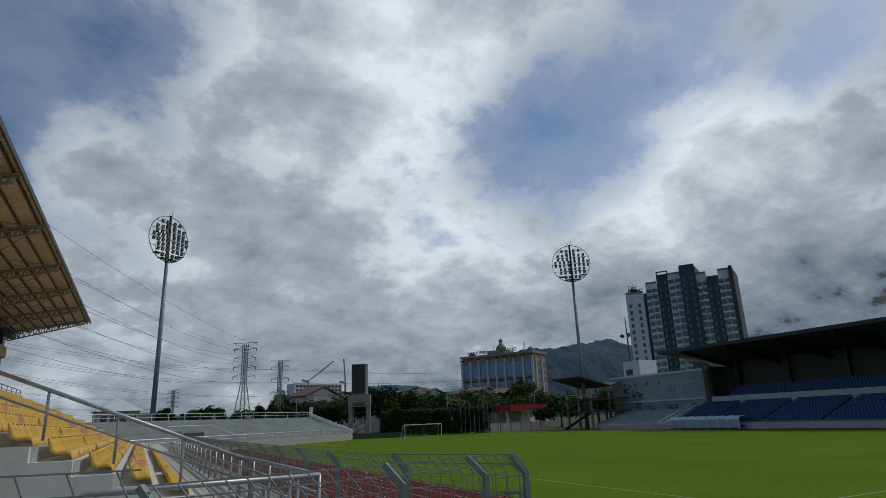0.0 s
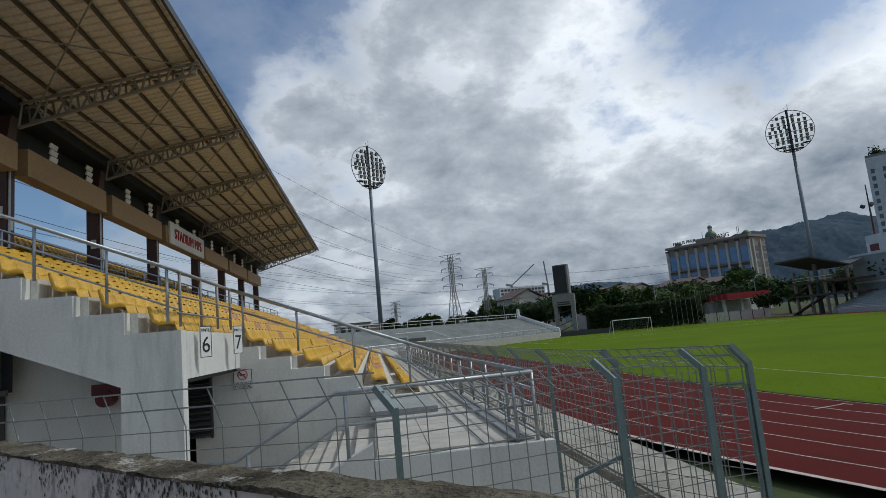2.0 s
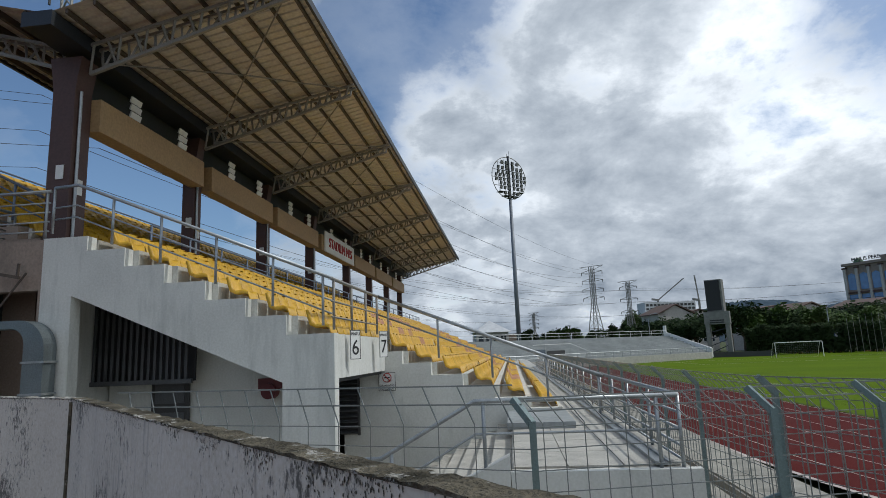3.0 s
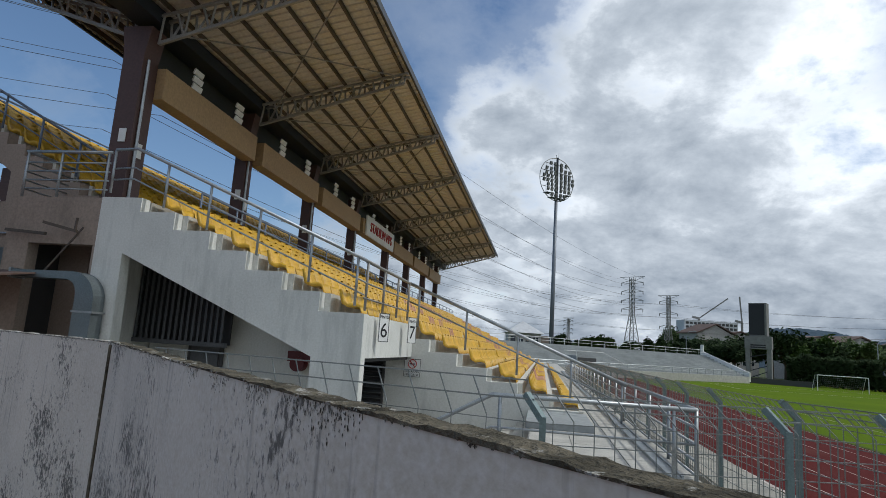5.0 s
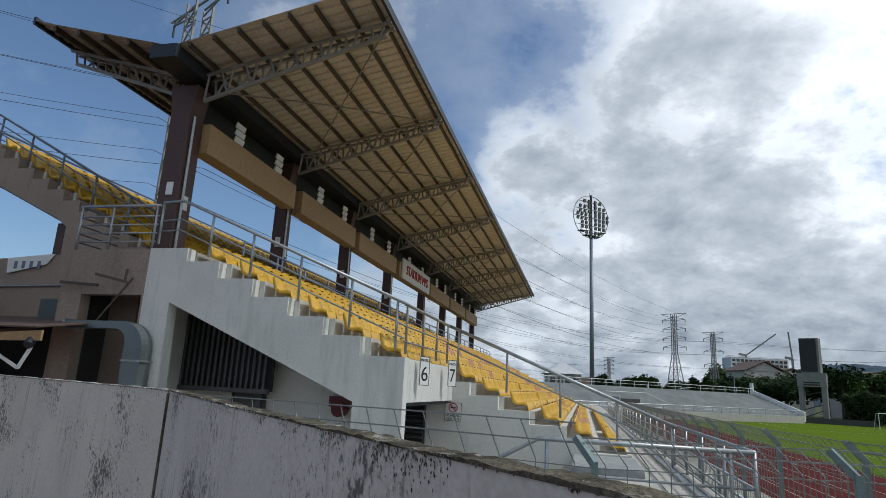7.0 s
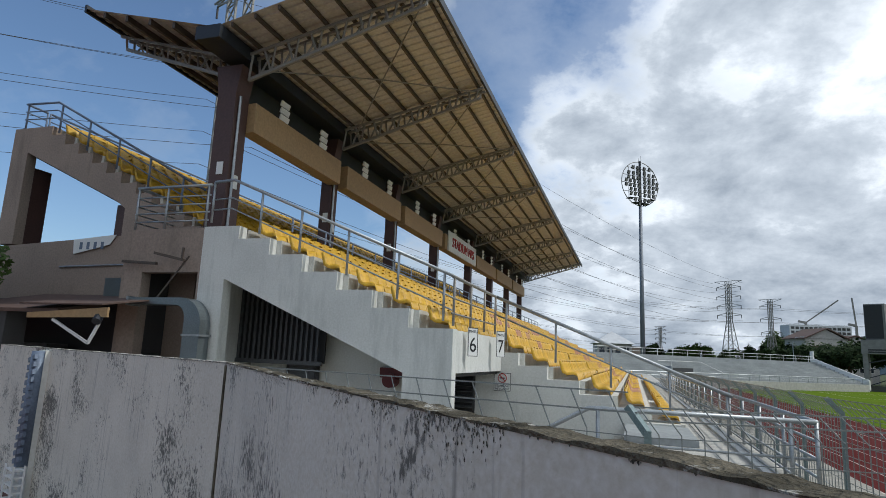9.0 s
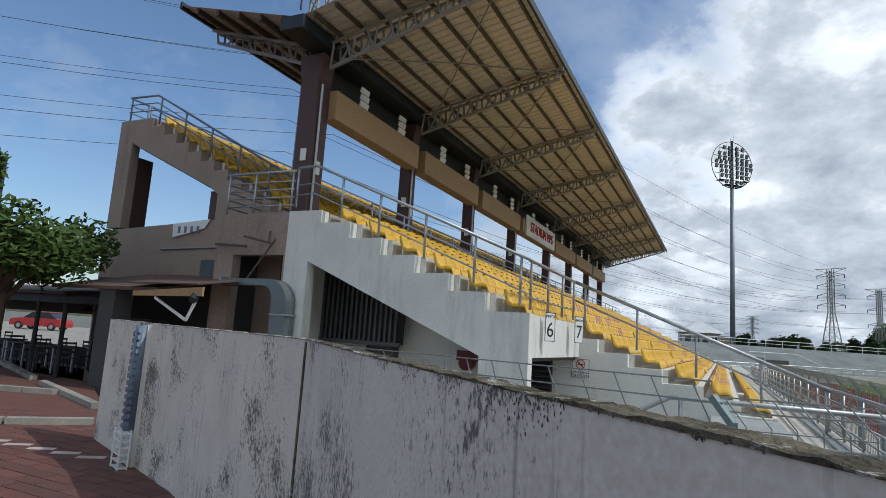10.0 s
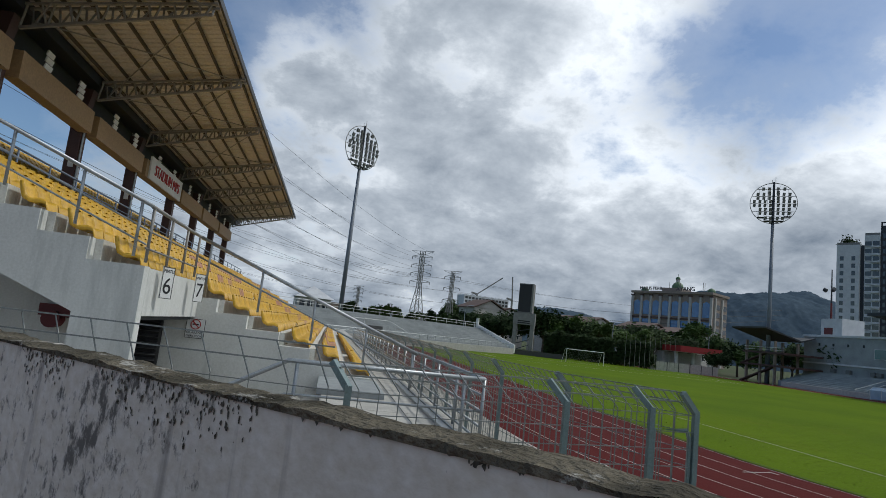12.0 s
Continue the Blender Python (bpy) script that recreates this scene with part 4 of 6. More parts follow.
# ---- cranked mesh fence ----
def fence_run(label, posts, base, lean, mesh_step=0.2, rise=2.2, keep=(0, 99), crank=0.22):
    """Posts with cranked heads and welded wire mesh between them."""
    f = thing("mesh_fence", label, "fence", "cranked mesh fences")
    lean = Vector(lean)
    for p in posts[keep[0]:keep[1]]:
        b = Vector((p[0], p[1], base))
        e = b + Vector((0, 0, rise))
        part("post", Shape().bar(b, e + Vector((0, 0, 0.03)), 0.062), FENCE, f)
        part("crank", Shape().bar(e, e + lean * 0.22 + Vector((0, 0, crank)), 0.062), FENCE, f)
    rows = [0.08 + k * 0.19 for k in range(12)]
    for a, c in zip(posts, posts[1:]):
        a, c = Vector((a[0], a[1], base)), Vector((c[0], c[1], base))
        off = (c - a).normalized().cross(Vector((0, 0, 1))) * 0.05
        n = max(1, round((c - a).length / mesh_step))
        w = Shape()
        for z in rows:
            w.bar(a + Vector((0, 0, z)), c + Vector((0, 0, z)), 0.009)
        for u in (0.5, 1.0):
            d = Vector((0, 0, rise)) + (lean * 0.22 + Vector((0, 0, crank))) * u
            w.bar(a + d, c + d, 0.014)
        for k in range(n):
            p = a.lerp(c, (k + 0.5) / n)
            q = p + Vector((0, 0, rise))
            w.bar(p + Vector((0, 0, 0.08)), q, 0.009)
            w.bar(q, q + lean * 0.22 + Vector((0, 0, crank)), 0.01)
        part("mesh_panel", w, WIRE, f)
    return f


FB = 0.3
fence_run("cranked welded mesh fence reaching the stand wall", [(-4.8, 7.1), (-2.4, 6.45), (0.12, 5.75)], FB, (-0.75, 0.6, 0), mesh_step=0.36, keep=(0, 0), crank=0.35)
fence_run("cranked welded mesh fence across the entrance", [(0.12, 5.75), (2.42, 6.25), (3.54, 6.5)], FB, (-0.75, 0.6, 0))
g = fence_run("mesh gate panel with a tubular frame", [(3.54, 6.5), (4.12, 6.55)], FB, (-0.75, 0.6, 0), keep=(0, 0))
part("gate_frame", Shape().tube([(3.59, 6.52, 0.5), (3.59, 6.52, 2.3), (4.02, 6.56, 2.3), (4.06, 6.56, 2.2), (4.06, 6.56, 0.5)], 0.025, 8), FENCE, g)
part("brace", Shape().tube([(2.42, 6.25, 1.75), (2.0, 6.6, 1.5), (1.95, 6.75, 0.4)], 0.025, 8), FENCE, g)
fence_run("cranked welded mesh fence along the running track", [(4.12, 6.55), (3.25, 8.2)] + [(3.0, 10.6 + k * 2.3) for k in range(18)], FB, (-0.95, -0.2, 0), mesh_step=0.17)

# ---- far side of the field ----
def stepped(a, b, rows, depth, z0, rise, mat, name, label, base=0.0):
    """A straight terrace from a to b (plan), climbing away from its front; returns its frame."""
    a, b = Vector((*a, 0)), Vector((*b, 0))
    d = (b - a).normalized()
    n = Vector((-d.y, d.x, 0))
    ob = thing(name, label, "terrace", kind="structure")
    m = Matrix.Translation(a) @ Matrix(((d.x, n.x, 0, 0), (d.y, n.y, 0, 0), (0, 0, 1, 0), (0, 0, 0, 1)))
    ob.matrix_basis = m
    L = (b - a).length
    part("front_wall", Shape().box(0, L, 0, 0.25, base, z0), HOUSE, ob)
    for k in range(rows):
        part("step", Shape().box(0, L, 0.25 + k * depth, 0.25 + (k + 1) * depth + 0.05, base, z0 + k * rise), mat, ob)
    return ob, L, m


ft, L, fm = stepped((-12.0, 80.0), (37.0, 117.0), 12, 0.8, 1.2, 0.31, TERRACE, "far_terrace", "empty grey concrete standing terrace behind the bend")
top_z = 1.2 + 11 * 0.31


def local_rail(m, label, L, y, z, h, step, mat):
    ob = thing("terrace_railing", label, "railing", "terrace railings")
    ob.matrix_basis = m
    part("handrail", Shape().tube([(0, y, z + h), (L, y, z + h)], 0.05, 6), mat, ob)
    part("bar", Shape().tube([(0, y, z + h * 0.5), (L, y, z + h * 0.5)], 0.03, 6), mat, ob)
    me = Shape().tube([(0, 0, 0), (0, 0, h)], 0.04, 6).mesh("post", mat)
    for k in range(int(L / step) + 1):
        place("post", me, ob, Matrix.Translation((k * step, y, z)))
    return ob


local_rail(fm, "white railing along the foot of the far terrace", L, 0.1, 1.2, 0.9, 2.0, GALV)
local_rail(fm, "white railing along the top of the far terrace", L, 9.7, top_z, 1.0, 3.0, WHITE)
vom = thing("vomitory", "railed stair opening in the far terrace", "stairs")
vom.matrix_basis = fm
part("well", Shape().box(24, 29.5, 3.0, 6.0, 1.0, 2.95), TERRACE, vom)
part("opening", Shape().box(24.3, 28.0, 2.9, 2.99, 1.7, 2.7), SHADEDARK, vom)
part("rail", Shape().tube([(24, 3, 2.95), (24, 3, 3.7), (29.5, 3, 3.7), (31.5, 0.5, 2.2)], 0.05, 6), WHITE, vom)
part("rail", Shape().tube([(24, 6, 3.7), (29.5, 6, 3.7), (29.5, 3, 3.7)], 0.05, 6), WHITE, vom)
endw = thing("terrace_end_wall", "white sloping end wall of the far terrace", "wall", kind="structure", shape=Shape().prism([(0, 0.3), (0.0, 1.9), (9.9, top_z + 0.7), (9.9, top_z + 2.0), (10.5, top_z + 2.0), (10.5, 0.3)], "x", L, L + 0.3), mat=WHITE)
endw.matrix_basis = fm

# football goal
gl = thing("football_goal", "white football goal with a net at the far end", "goal")
for x in (GX - 3.66, GX + 3.66):
    part("post", Shape().tube([(x, GY, 0), (x, GY, 2.44)], 0.06, 8), WHITE, gl)
    part("stay", Shape().tube([(x, GY, 2.44), (x, GY + 0.8, 2.4), (x, GY + 2.0, 0.05)], 0.03, 6), WHITE, gl)
part("crossbar", Shape().tube([(GX - 3.66, GY, 2.44), (GX + 3.66, GY, 2.44)], 0.06, 8), WHITE, gl)
net = Shape()
for k in range(25):
    x = GX - 3.66 + 7.32 * k / 24
    net.bar((x, GY + 0.8, 2.38), (x, GY + 2, 0.05), 0.012)
for k in range(9):
    u = k / 8
    net.bar((GX - 3.66, GY + 0.8 + 1.2 * u, 2.38 - 2.33 * u), (GX + 3.66, GY + 0.8 + 1.2 * u, 2.38 - 2.33 * u), 0.012)
part("net", net, WIRE, gl, "grey cord net")

# scoreboard
sb = thing("scoreboard", "tall dark scoreboard on a grey concrete frame", "scoreboard")
sb.matrix_basis = Matrix.Translation(polar(-18.3, 131)) @ pose(0, 0, 0, 0, 0, -24)
part("screen_case", Shape().prism([(-1.6, -1.2), (1.5, -1.7), (1.7, 0.6), (-1.6, 0.6)], "z", 8.9, 15.2), GREYWALL, sb, "pale grey case")
part("screen", Shape().prism([(-1.55, -1.27), (1.15, -1.71), (1.15, -1.6), (-1.55, -1.15)], "z", 9.1, 15.0), BLACK, sb, "black screen")
part("head", Shape().box(-2.3, 2.3, -1.8, 1.0, 6.4, 8.85), GREYWALL, sb)
for x in (-2.2, 1.4):
    part("leg", Shape().box(x, x + 0.8, -1.6, 0.8, -0.2, 6.4), GREYWALL, sb)
for k in range(4):
    part("cross_bar", Shape().bar((-1.4, -1.2, 1 + k * 1.3), (1.4, -1.2, 2.2 + k * 1.1), 0.15), DARKSTEEL, sb)
for k in range(2):
    part("plain_bar", Shape().box(-1.3, 1.3, -1.83, -1.8, 6.6 + k * 0.4, 6.85 + k * 0.4), BLACK, sb)
part("base_block", Shape().box(-3.5, 9.0, -3.2, -2.8, -0.2, 1.0), SHADEDARK, sb)


# floodlights
def floodlight(pos, facing, label):
    f = thing("floodlight_mast", label, "floodlight", "floodlight masts")
    f.matrix_basis = Matrix.Translation(pos) @ pose(0, 0, 0, 0, 0, facing)
    H, R = 41.0, 4.3
    c = Vector((0, 0, H - R))
    part("mast", Shape().tube([(0, 0, -0.25), (0, 0, H - 2 * R)], 0.46, 14, 0.3), MAST, f, smooth=True)
    part("mast_head", Shape().tube([(0, 0, H - 2 * R), (0, 0, H + 0.2)], 0.3, 10, 0.22), DARKSTEEL, f)
    part("hoop", Shape().tube([c + Vector((R * math.sin(k * math.tau / 48), 0, R * math.cos(k * math.tau / 48))) for k in range(49)], 0.075, 6), TRUSS, f)
    rows = [(3.0, (-1.9, -0.8, 0.75, 1.95)), (1.45, (-2.9, -1.8, -0.75, 0.8, 1.85, 2.9)), (-0.1, (-3.5, -2.5, -1.55, -0.55, 0.85, 1.85, 2.85, 3.75)), (-1.75, (-2.4, -1.45, -0.5, 0.85, 1.8, 2.85)), (-3.2, (-1.4, -0.45, 0.75, 1.7))]
    lamp = Shape().prism([(-0.24, -0.36), (0.24, -0.36), (0.27, 0.3), (-0.27, 0.3)], "y", -0.2, 0.08).mesh("lamp", SHADEDARK)
    lens = Shape().box(-0.2, 0.2, -0.22, -0.205, -0.3, 0.25).mesh("lens", LAMPGLASS)
    for z, xs in rows:
        w = math.sqrt(max(0.1, R * R - z * z))
        part("cross_bar", Shape().bar(c + Vector((-w, 0, z)), c + Vector((w, 0, z)), 0.09), TRUSS, f)
        for x in xs:
            for dz in ((-0.42, 0.42) if abs(z) < 2.9 else (0.0, -0.75) if abs(x) < 1 else (0.0,)):
                q = Matrix.Translation(c + Vector((x, -0.3, z + dz))) @ pose(0, 0, 0, 12, 6, 0)
                ob = place("lamp", lamp, f, q)
                place("lens", lens, ob, Matrix.Identity(4))
    for x in (-2.6, -1.1, 1.1, 2.6):
        w = math.sqrt(R * R - x * x) * 0.9
        part("ladder_bar", Shape().bar(c + Vector((x, 0.1, -w)), c + Vector((x, 0.1, w)), 0.05), TRUSS, f)
    for x0, x1, z in ((-2.9, -1.7, -3.0), (-1.7, 1.9, -3.75), (1.9, 3.2, -2.8)):
        part("gantry", Shape().box(x0, x1, -0.6, 0.6, z - R * 0 + c.z - 0.08, c.z + z), DARKSTEEL, f)
        part("gantry_rail", Shape().bar((x0, -0.6, c.z + z + 0.8), (x1, -0.6, c.z + z + 0.8), 0.06).bar((x0, -0.6, c.z + z), (x0, -0.6, c.z + z + 0.8), 0.06).bar((x1, -0.6, c.z + z), (x1, -0.6, c.z + z + 0.8), 0.06), TRUSS, f)
    for x in (-0.3, 0.3):
        part("lightning_rod", Shape().tube([(x, 0, H - 0.1), (x, 0, H + 1.0 + x)], 0.04, 5), TRUSS, f)
    return f


floodlight(polar(-0.8, 115), 40, "tall floodlight mast with a round lamp frame behind the terrace")
floodlight(polar(-39.0, 137), -36, "tall floodlight mast with a round lamp frame beside the grandstand")


# lattice pylons and power lines
def pylon(pos, H, turn, label, arms=(0.62, 0.72, 0.82, 0.92), half=0.09):
    p = thing("pylon", label, "pylon", "power pylons")
    p.matrix_basis = Matrix.Translation(pos) @ pose(0, 0, 0, 0, 0, turn)
    wd = lambda u: H * (half - (half - 0.022) * min(1, u / 0.55)) if u < 0.55 else H * 0.022
    for sx in (-1, 1):
        for sy in (-1, 1):
            part("leg", Shape().bar((sx * wd(0), sy * wd(0), 0), (sx * wd(0.55), sy * wd(0.55), H * 0.55), 0.3).bar((sx * wd(0.55), sy * wd(0.55), H * 0.55), (sx * wd(1), sy * wd(1), H * 0.98), 0.26), TRUSS, p)
    lat = Shape()
    us = [0, 0.14, 0.27, 0.38, 0.47, 0.55] + [0.55 + k * 0.045 for k in range(1, 10)]
    for a, b in zip(us, us[1:]):
        for sy in (-1, 1):
            lat.bar((-wd(a), sy * wd(a), H * a), (wd(b), sy * wd(b), H * b), 0.16).bar((wd(a), sy * wd(a), H * a), (-wd(b), sy * wd(b), H * b), 0.16)
            lat.bar((-wd(b), sy * wd(b), H * b), (wd(b), sy * wd(b), H * b), 0.14)
    part("lattice", lat, TRUSS, p)
    for u in arms:
        for s in (-1, 1):
            r = H * 0.13
            part("arm", Shape().bar((s * wd(u), 0, H * (u + 0.025)), (s * r, 0, H * u), 0.2).bar((s * wd(u), 0, H * (u - 0.012)), (s * r, 0, H * u), 0.2), TRUSS, p)
            part("insulator", Shape().tube([(s * r, 0, H * u), (s * r, 0, H * (u - 0.035))], 0.16, 6), SHADEDARK, p)
    part("peak", Shape().bar((-H * 0.15, 0, H * 0.985), (H * 0.15, 0, H * 0.985), 0.22).bar((-H * 0.02, 0, H * 0.94), (-H * 0.15, 0, H * 0.985), 0.16).bar((H * 0.02, 0, H * 0.94), (H * 0.15, 0, H * 0.985), 0.16), TRUSS, p)
    return p


P1, P2, P3, PN = polar(-7.97, 300), polar(-11.1, 330), polar(-2.3, 420), polar(39.3, 78)
pylon(P1, 42.5, -35, "steel lattice power pylon above the trees")
pylon(P2, 37.0, -35, "broad steel lattice power pylon above the trees", arms=(0.55, 0.73, 0.9), half=0.08)
pylon(P3, 28.0, -35, "small distant lattice pylon")
pylon(PN, 52.0, -25, "slim steel lattice mast rising behind the stand roof", arms=(0.97,), half=0.024)
PB = polar(118, 160)
wires = thing("power_lines", "sagging black power lines between pylons", "cables")


def wire(a, b, sag, r):
    a, b = Vector(a), Vector(b)
    pts = [a.lerp(b, k / 24) - Vector((0, 0, sag * 4 * (k / 24) * (1 - k / 24))) for k in range(25)]
    part("cable", Shape().tube(pts, r, 4), SHADEDARK, wires)


dirn = (P1 - PN).normalized()
side = Vector((dirn.y, -dirn.x, 0))
for u1, un in ((0.58, 0.585), (0.68, 0.685), (0.78, 0.785), (0.885, 0.885)):
    for s in (-1, 1):
        wire(P1 + side * s * 5.4 + Vector((0, 0, 41.5 * u1)), PN + side * s * 6.0 + Vector((0, 0, 46 * un)), 7.0, 0.04)
        wire(PN + side * s * 6.0 + Vector((0, 0, 46 * un)), PB + side * s * 6.0 + Vector((0, 0, 46 * un)), 8.0, 0.028)
for s in (-1, 1):
    wire(P1 + side * s * 6 + Vector((0, 0, 40.8)), PN + side * s * 6.5 + Vector((0, 0, 45.2)), 5.0, 0.035)
    wire(PN + side * s * 6.5 + Vector((0, 0, 45.2)), PB + side * s * 6.5 + Vector((0, 0, 45.2)), 6.0, 0.025)
    for u in (0.5, 0.68, 0.86):
        wire(P2 + side * s * 4.8 + Vector((0, 0, 37 * u)), polar(-40, 520, 30 + 20 * u), 6.0, 0.05)
        wire(P2 + side * s * 4.8 + Vector((0, 0, 37 * u)), polar(30, 240, 30 + 26 * u), 9.0, 0.045)
    for u in (0.6, 0.8):
        wire(P3 + side * s * 3.5 + Vector((0, 0, 28 * u)), polar(34, 210, 16 + 24 * u), 8.0, 0.04)

# ---- opposite grandstand ----
SX = 84.0
gs, _, gm = stepped((SX, 100.0), (SX, 20.0), 1, 0.6, 0.9, 0.3, TERRACE, "grandstand_base", "low white front wall of the opposite grandstand")
for ya, yb, rows, mat, nm, lb in ((102, 82, 9, TERRACE, "side_terrace", "grey concrete terrace beside the grandstand"), (81.5, 24, 10, GREYWALL, "grandstand_terrace", "concrete terrace under the blue seats")):
    t = thing(nm, lb, "terrace", kind="structure")
    for k in range(rows):
        part("step", Shape().box(SX + 1.0 + k * 0.85, SX + 1.9 + k * 0.85, yb, ya, 0, 1.1 + k * 0.29), mat, t)
blue = Shape()
for k in range(10):
    for j in range(int(56 / 0.5)):
        y = 25 + j * 0.5
        if (y - 25) % 9.5 < 0.95:
            continue
        blue.box(SX + 1.25 + k * 0.85, SX + 1.65 + k * 0.85, y, y + 0.42, 1.15 + k * 0.29, 1.45 + k * 0.29).box(SX + 1.6 + k * 0.85, SX + 1.7 + k * 0.85, y, y + 0.42, 1.4 + k * 0.29, 1.8 + k * 0.29)
for k in range(4):
    for j in range(int(50 / 0.5)):
        blue.box(SX + 11.6 + k * 0.85, SX + 12.1 + k * 0.85, 27 + j * 0.5, 27.42 + j * 0.5, 5.2 + k * 0.4, 5.9 + k * 0.4)
thing("seat_rows", "rows of dark blue plastic seats in the opposite grandstand", "seats", kind="stuff", shape=blue, mat=BLUESEAT)
thing("grandstand_parapet", "white parapet band behind the blue seats", "wall", kind="structure", shape=Shape().box(SX + 10.2, SX + 10.6, 24, 80, 3.4, 5.3), mat=TOWERLIGHT)
# terrace, back wall and canopy are coloured dark for the shade under the roof
thing("grandstand_upper", "upper terrace of the grandstand, roof shade put into its dark colour", "terrace", kind="structure", shape=Shape().prism([(SX + 10.7, 0), (SX + 10.7, 5.0), (SX + 15.5, 7.0), (SX + 15.5, 0)], "y", 24, 78), mat=SHADEDARK)
thing("grandstand_back", "back wall of the grandstand, coloured dark for the shade under the roof", "wall", kind="structure", shape=Shape().box(SX + 15.6, SX + 16, 20, 80, 0, 12.5).box(SX + 11.0, SX + 16, 80.2, 80.7, 0, 10.8), mat=SHADEDARK)
gr = thing("grandstand_roof", "dark cantilever roof of the opposite grandstand", "roof", kind="structure")
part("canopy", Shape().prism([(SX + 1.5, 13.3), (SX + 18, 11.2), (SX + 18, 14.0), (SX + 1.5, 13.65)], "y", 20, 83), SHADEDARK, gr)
part("fascia", Shape().box(SX + 1.3, SX + 1.5, 20, 83.2, 13.2, 13.75), DARKSTEEL, gr)
for k in range(7):
    part("rib", Shape().bar((SX + 2, 24 + k * 9, 13.1), (SX + 15.6, 24 + k * 9, 10.6), 0.4, 0.7), DARKSTEEL, gr)
for k in range(6):
    thing("grandstand_column", "dark steel column of the grandstand", "column", "grandstand columns", "structure", Shape().box(SX + 14.6, SX + 15.2, 27 + k * 10, 27.6 + k * 10, 6.5, 11.5), DARKSTEEL)
ob = thing("side_building", "grey rendered building beside the grandstand", "building")
part("wall", Shape().box(SX + 10, SX + 24, 81, 106, 0, 10.2), TERRACE, ob)
part("parapet", Shape().box(SX + 9.8, SX + 24.2, 80.9, 106.2, 10.2, 10.6), TOWERLIGHT, ob)
part("ledge", Shape().box(SX + 9.7, SX + 10, 81, 106, 5.0, 5.3), TOWERLIGHT, ob)
for y0, y1 in ((82, 86.5), (87.5, 90)):
    w = part("window", Shape().box(SX + 9.9, SX + 10.02, y0, y1, 6.6, 8.4), TOWERLIGHT, ob)
    part("pane", Shape().box(SX + 9.86, SX + 9.9, y0 + 0.12, y1 - 0.12, 6.7, 8.3), TEAL, w)
for y in (83.5, 88.2, 89.4, 94.5, 98.0):
    part("air_conditioner", Shape().box(SX + 9.4, SX + 9.99, y, y + 0.9, 3.6, 4.3), GREYWALL, ob)
for k in range(4):
    part("vent_hole", Shape().box(SX + 9.95, SX + 10.01, 92 + k * 3.3, 92.4 + k * 3.3, 8.5, 9.0), BLACK, ob)
rt = part("roof_turret", Shape().box(SX + 12, SX + 17, 99, 104, 10.6, 14.0), TOWERLIGHT, ob)
part("red_band", Shape().box(SX + 11.9, SX + 12, 101.2, 103.2, 10.9, 12.2), MAROON, rt)
mast = thing("antenna_mast", "dark antenna mast with drum aerials on the roof", "mast")
for k in range(8):
    part("section", Shape().tube([(SX + 15, 104.8, 10.6 + k * 1.72), (SX + 15, 104.8, 12.32 + k * 1.72)], 0.24 - 0.02 * k, 8), MAROON if k in (2, 3) else GREYWALL if k < 2 else DARKSTEEL, mast)
for s in (-1, 1):
    part("dish", Shape().tube([(SX + 14.6, 104.8 + s * 0.8, 20.0), (SX + 14.4, 104.8 + s * 1.3, 20.3)], 0.4, 10), DARKSTEEL, mast)
tw = thing("judges_tower", "open brown steel tower with a tilted canopy", "tower")
for x in (SX + 1, SX + 6):
    for y in (103, 107, 111):
        part("post", Shape().box(x - 0.2, x + 0.2, y - 0.2, y + 0.2, 0, 8.4), BROWNWALL, tw)
for z in (3.4, 5.9):
    part("deck", Shape().box(SX + 0.4, SX + 9, 100, 111.5, z, z + 0.35), DARKBROWN, tw)
part("canopy", Shape().prism([(SX - 2, 10.6), (SX + 6, 8.6), (SX + 9, 9.6), (SX + 9, 9.8), (SX + 6, 8.9), (SX - 2, 10.9)], "y", 102, 112), SHADEDARK, tw)
part("deck_rail", Shape().bar((SX + 0.4, 100, 7.1), (SX + 0.4, 111, 7.1), 0.08).bar((SX + 0.4, 100, 6.6), (SX + 0.4, 111, 6.6), 0.06), WHITE, tw)
part("stair", Shape().bar((SX + 0.6, 112, 0), (SX + 1.5, 104, 3.4), 0.9, 0.25).bar((SX + 0.6, 112, 3.5), (SX + 1.5, 106, 6.0), 0.9, 0.2), DARKBROWN, tw)
dg = thing("dugout", "team shelter with a curved translucent cover", "dugout")
part("cover", Shape().prism([(SX - 1.2, 0.2), (SX - 1.3, 1.5), (SX - 0.8, 1.95), (SX + 0.4, 2.0), (SX + 0.4, 1.9), (SX - 0.75, 1.85), (SX - 1.15, 1.45), (SX - 1.1, 0.2)], "y", 66, 80), PVC, dg)
for k in range(8):
    part("hoop", Shape().tube([(SX - 1.22, 66 + k * 2, 0), (SX - 1.33, 66 + k * 2, 1.5), (SX - 0.8, 66 + k * 2, 1.98), (SX + 0.4, 66 + k * 2, 2.03)], 0.05, 6), WHITE, dg)
part("bench", Shape().box(SX - 0.6, SX, 66, 80, 0.3, 0.6), BLUESEAT, dg)
rl = thing("stair_rail", "white stair rails beside the terrace", "railing")
part("rail", Shape().bar((SX, 84, 1.2), (SX + 6, 81, 4.2), 0.12), WHITE, rl)
part("rail", Shape().bar((SX, 82, 1.2), (SX + 6, 79.5, 4.2), 0.12), WHITE, rl)
fw = thing("perimeter_wall", "low white panelled wall behind the far goal", "wall", kind="structure", shape=Shape().box(68, 84, 118.5, 118.9, -0.2, 1.9), mat=HOUSE)
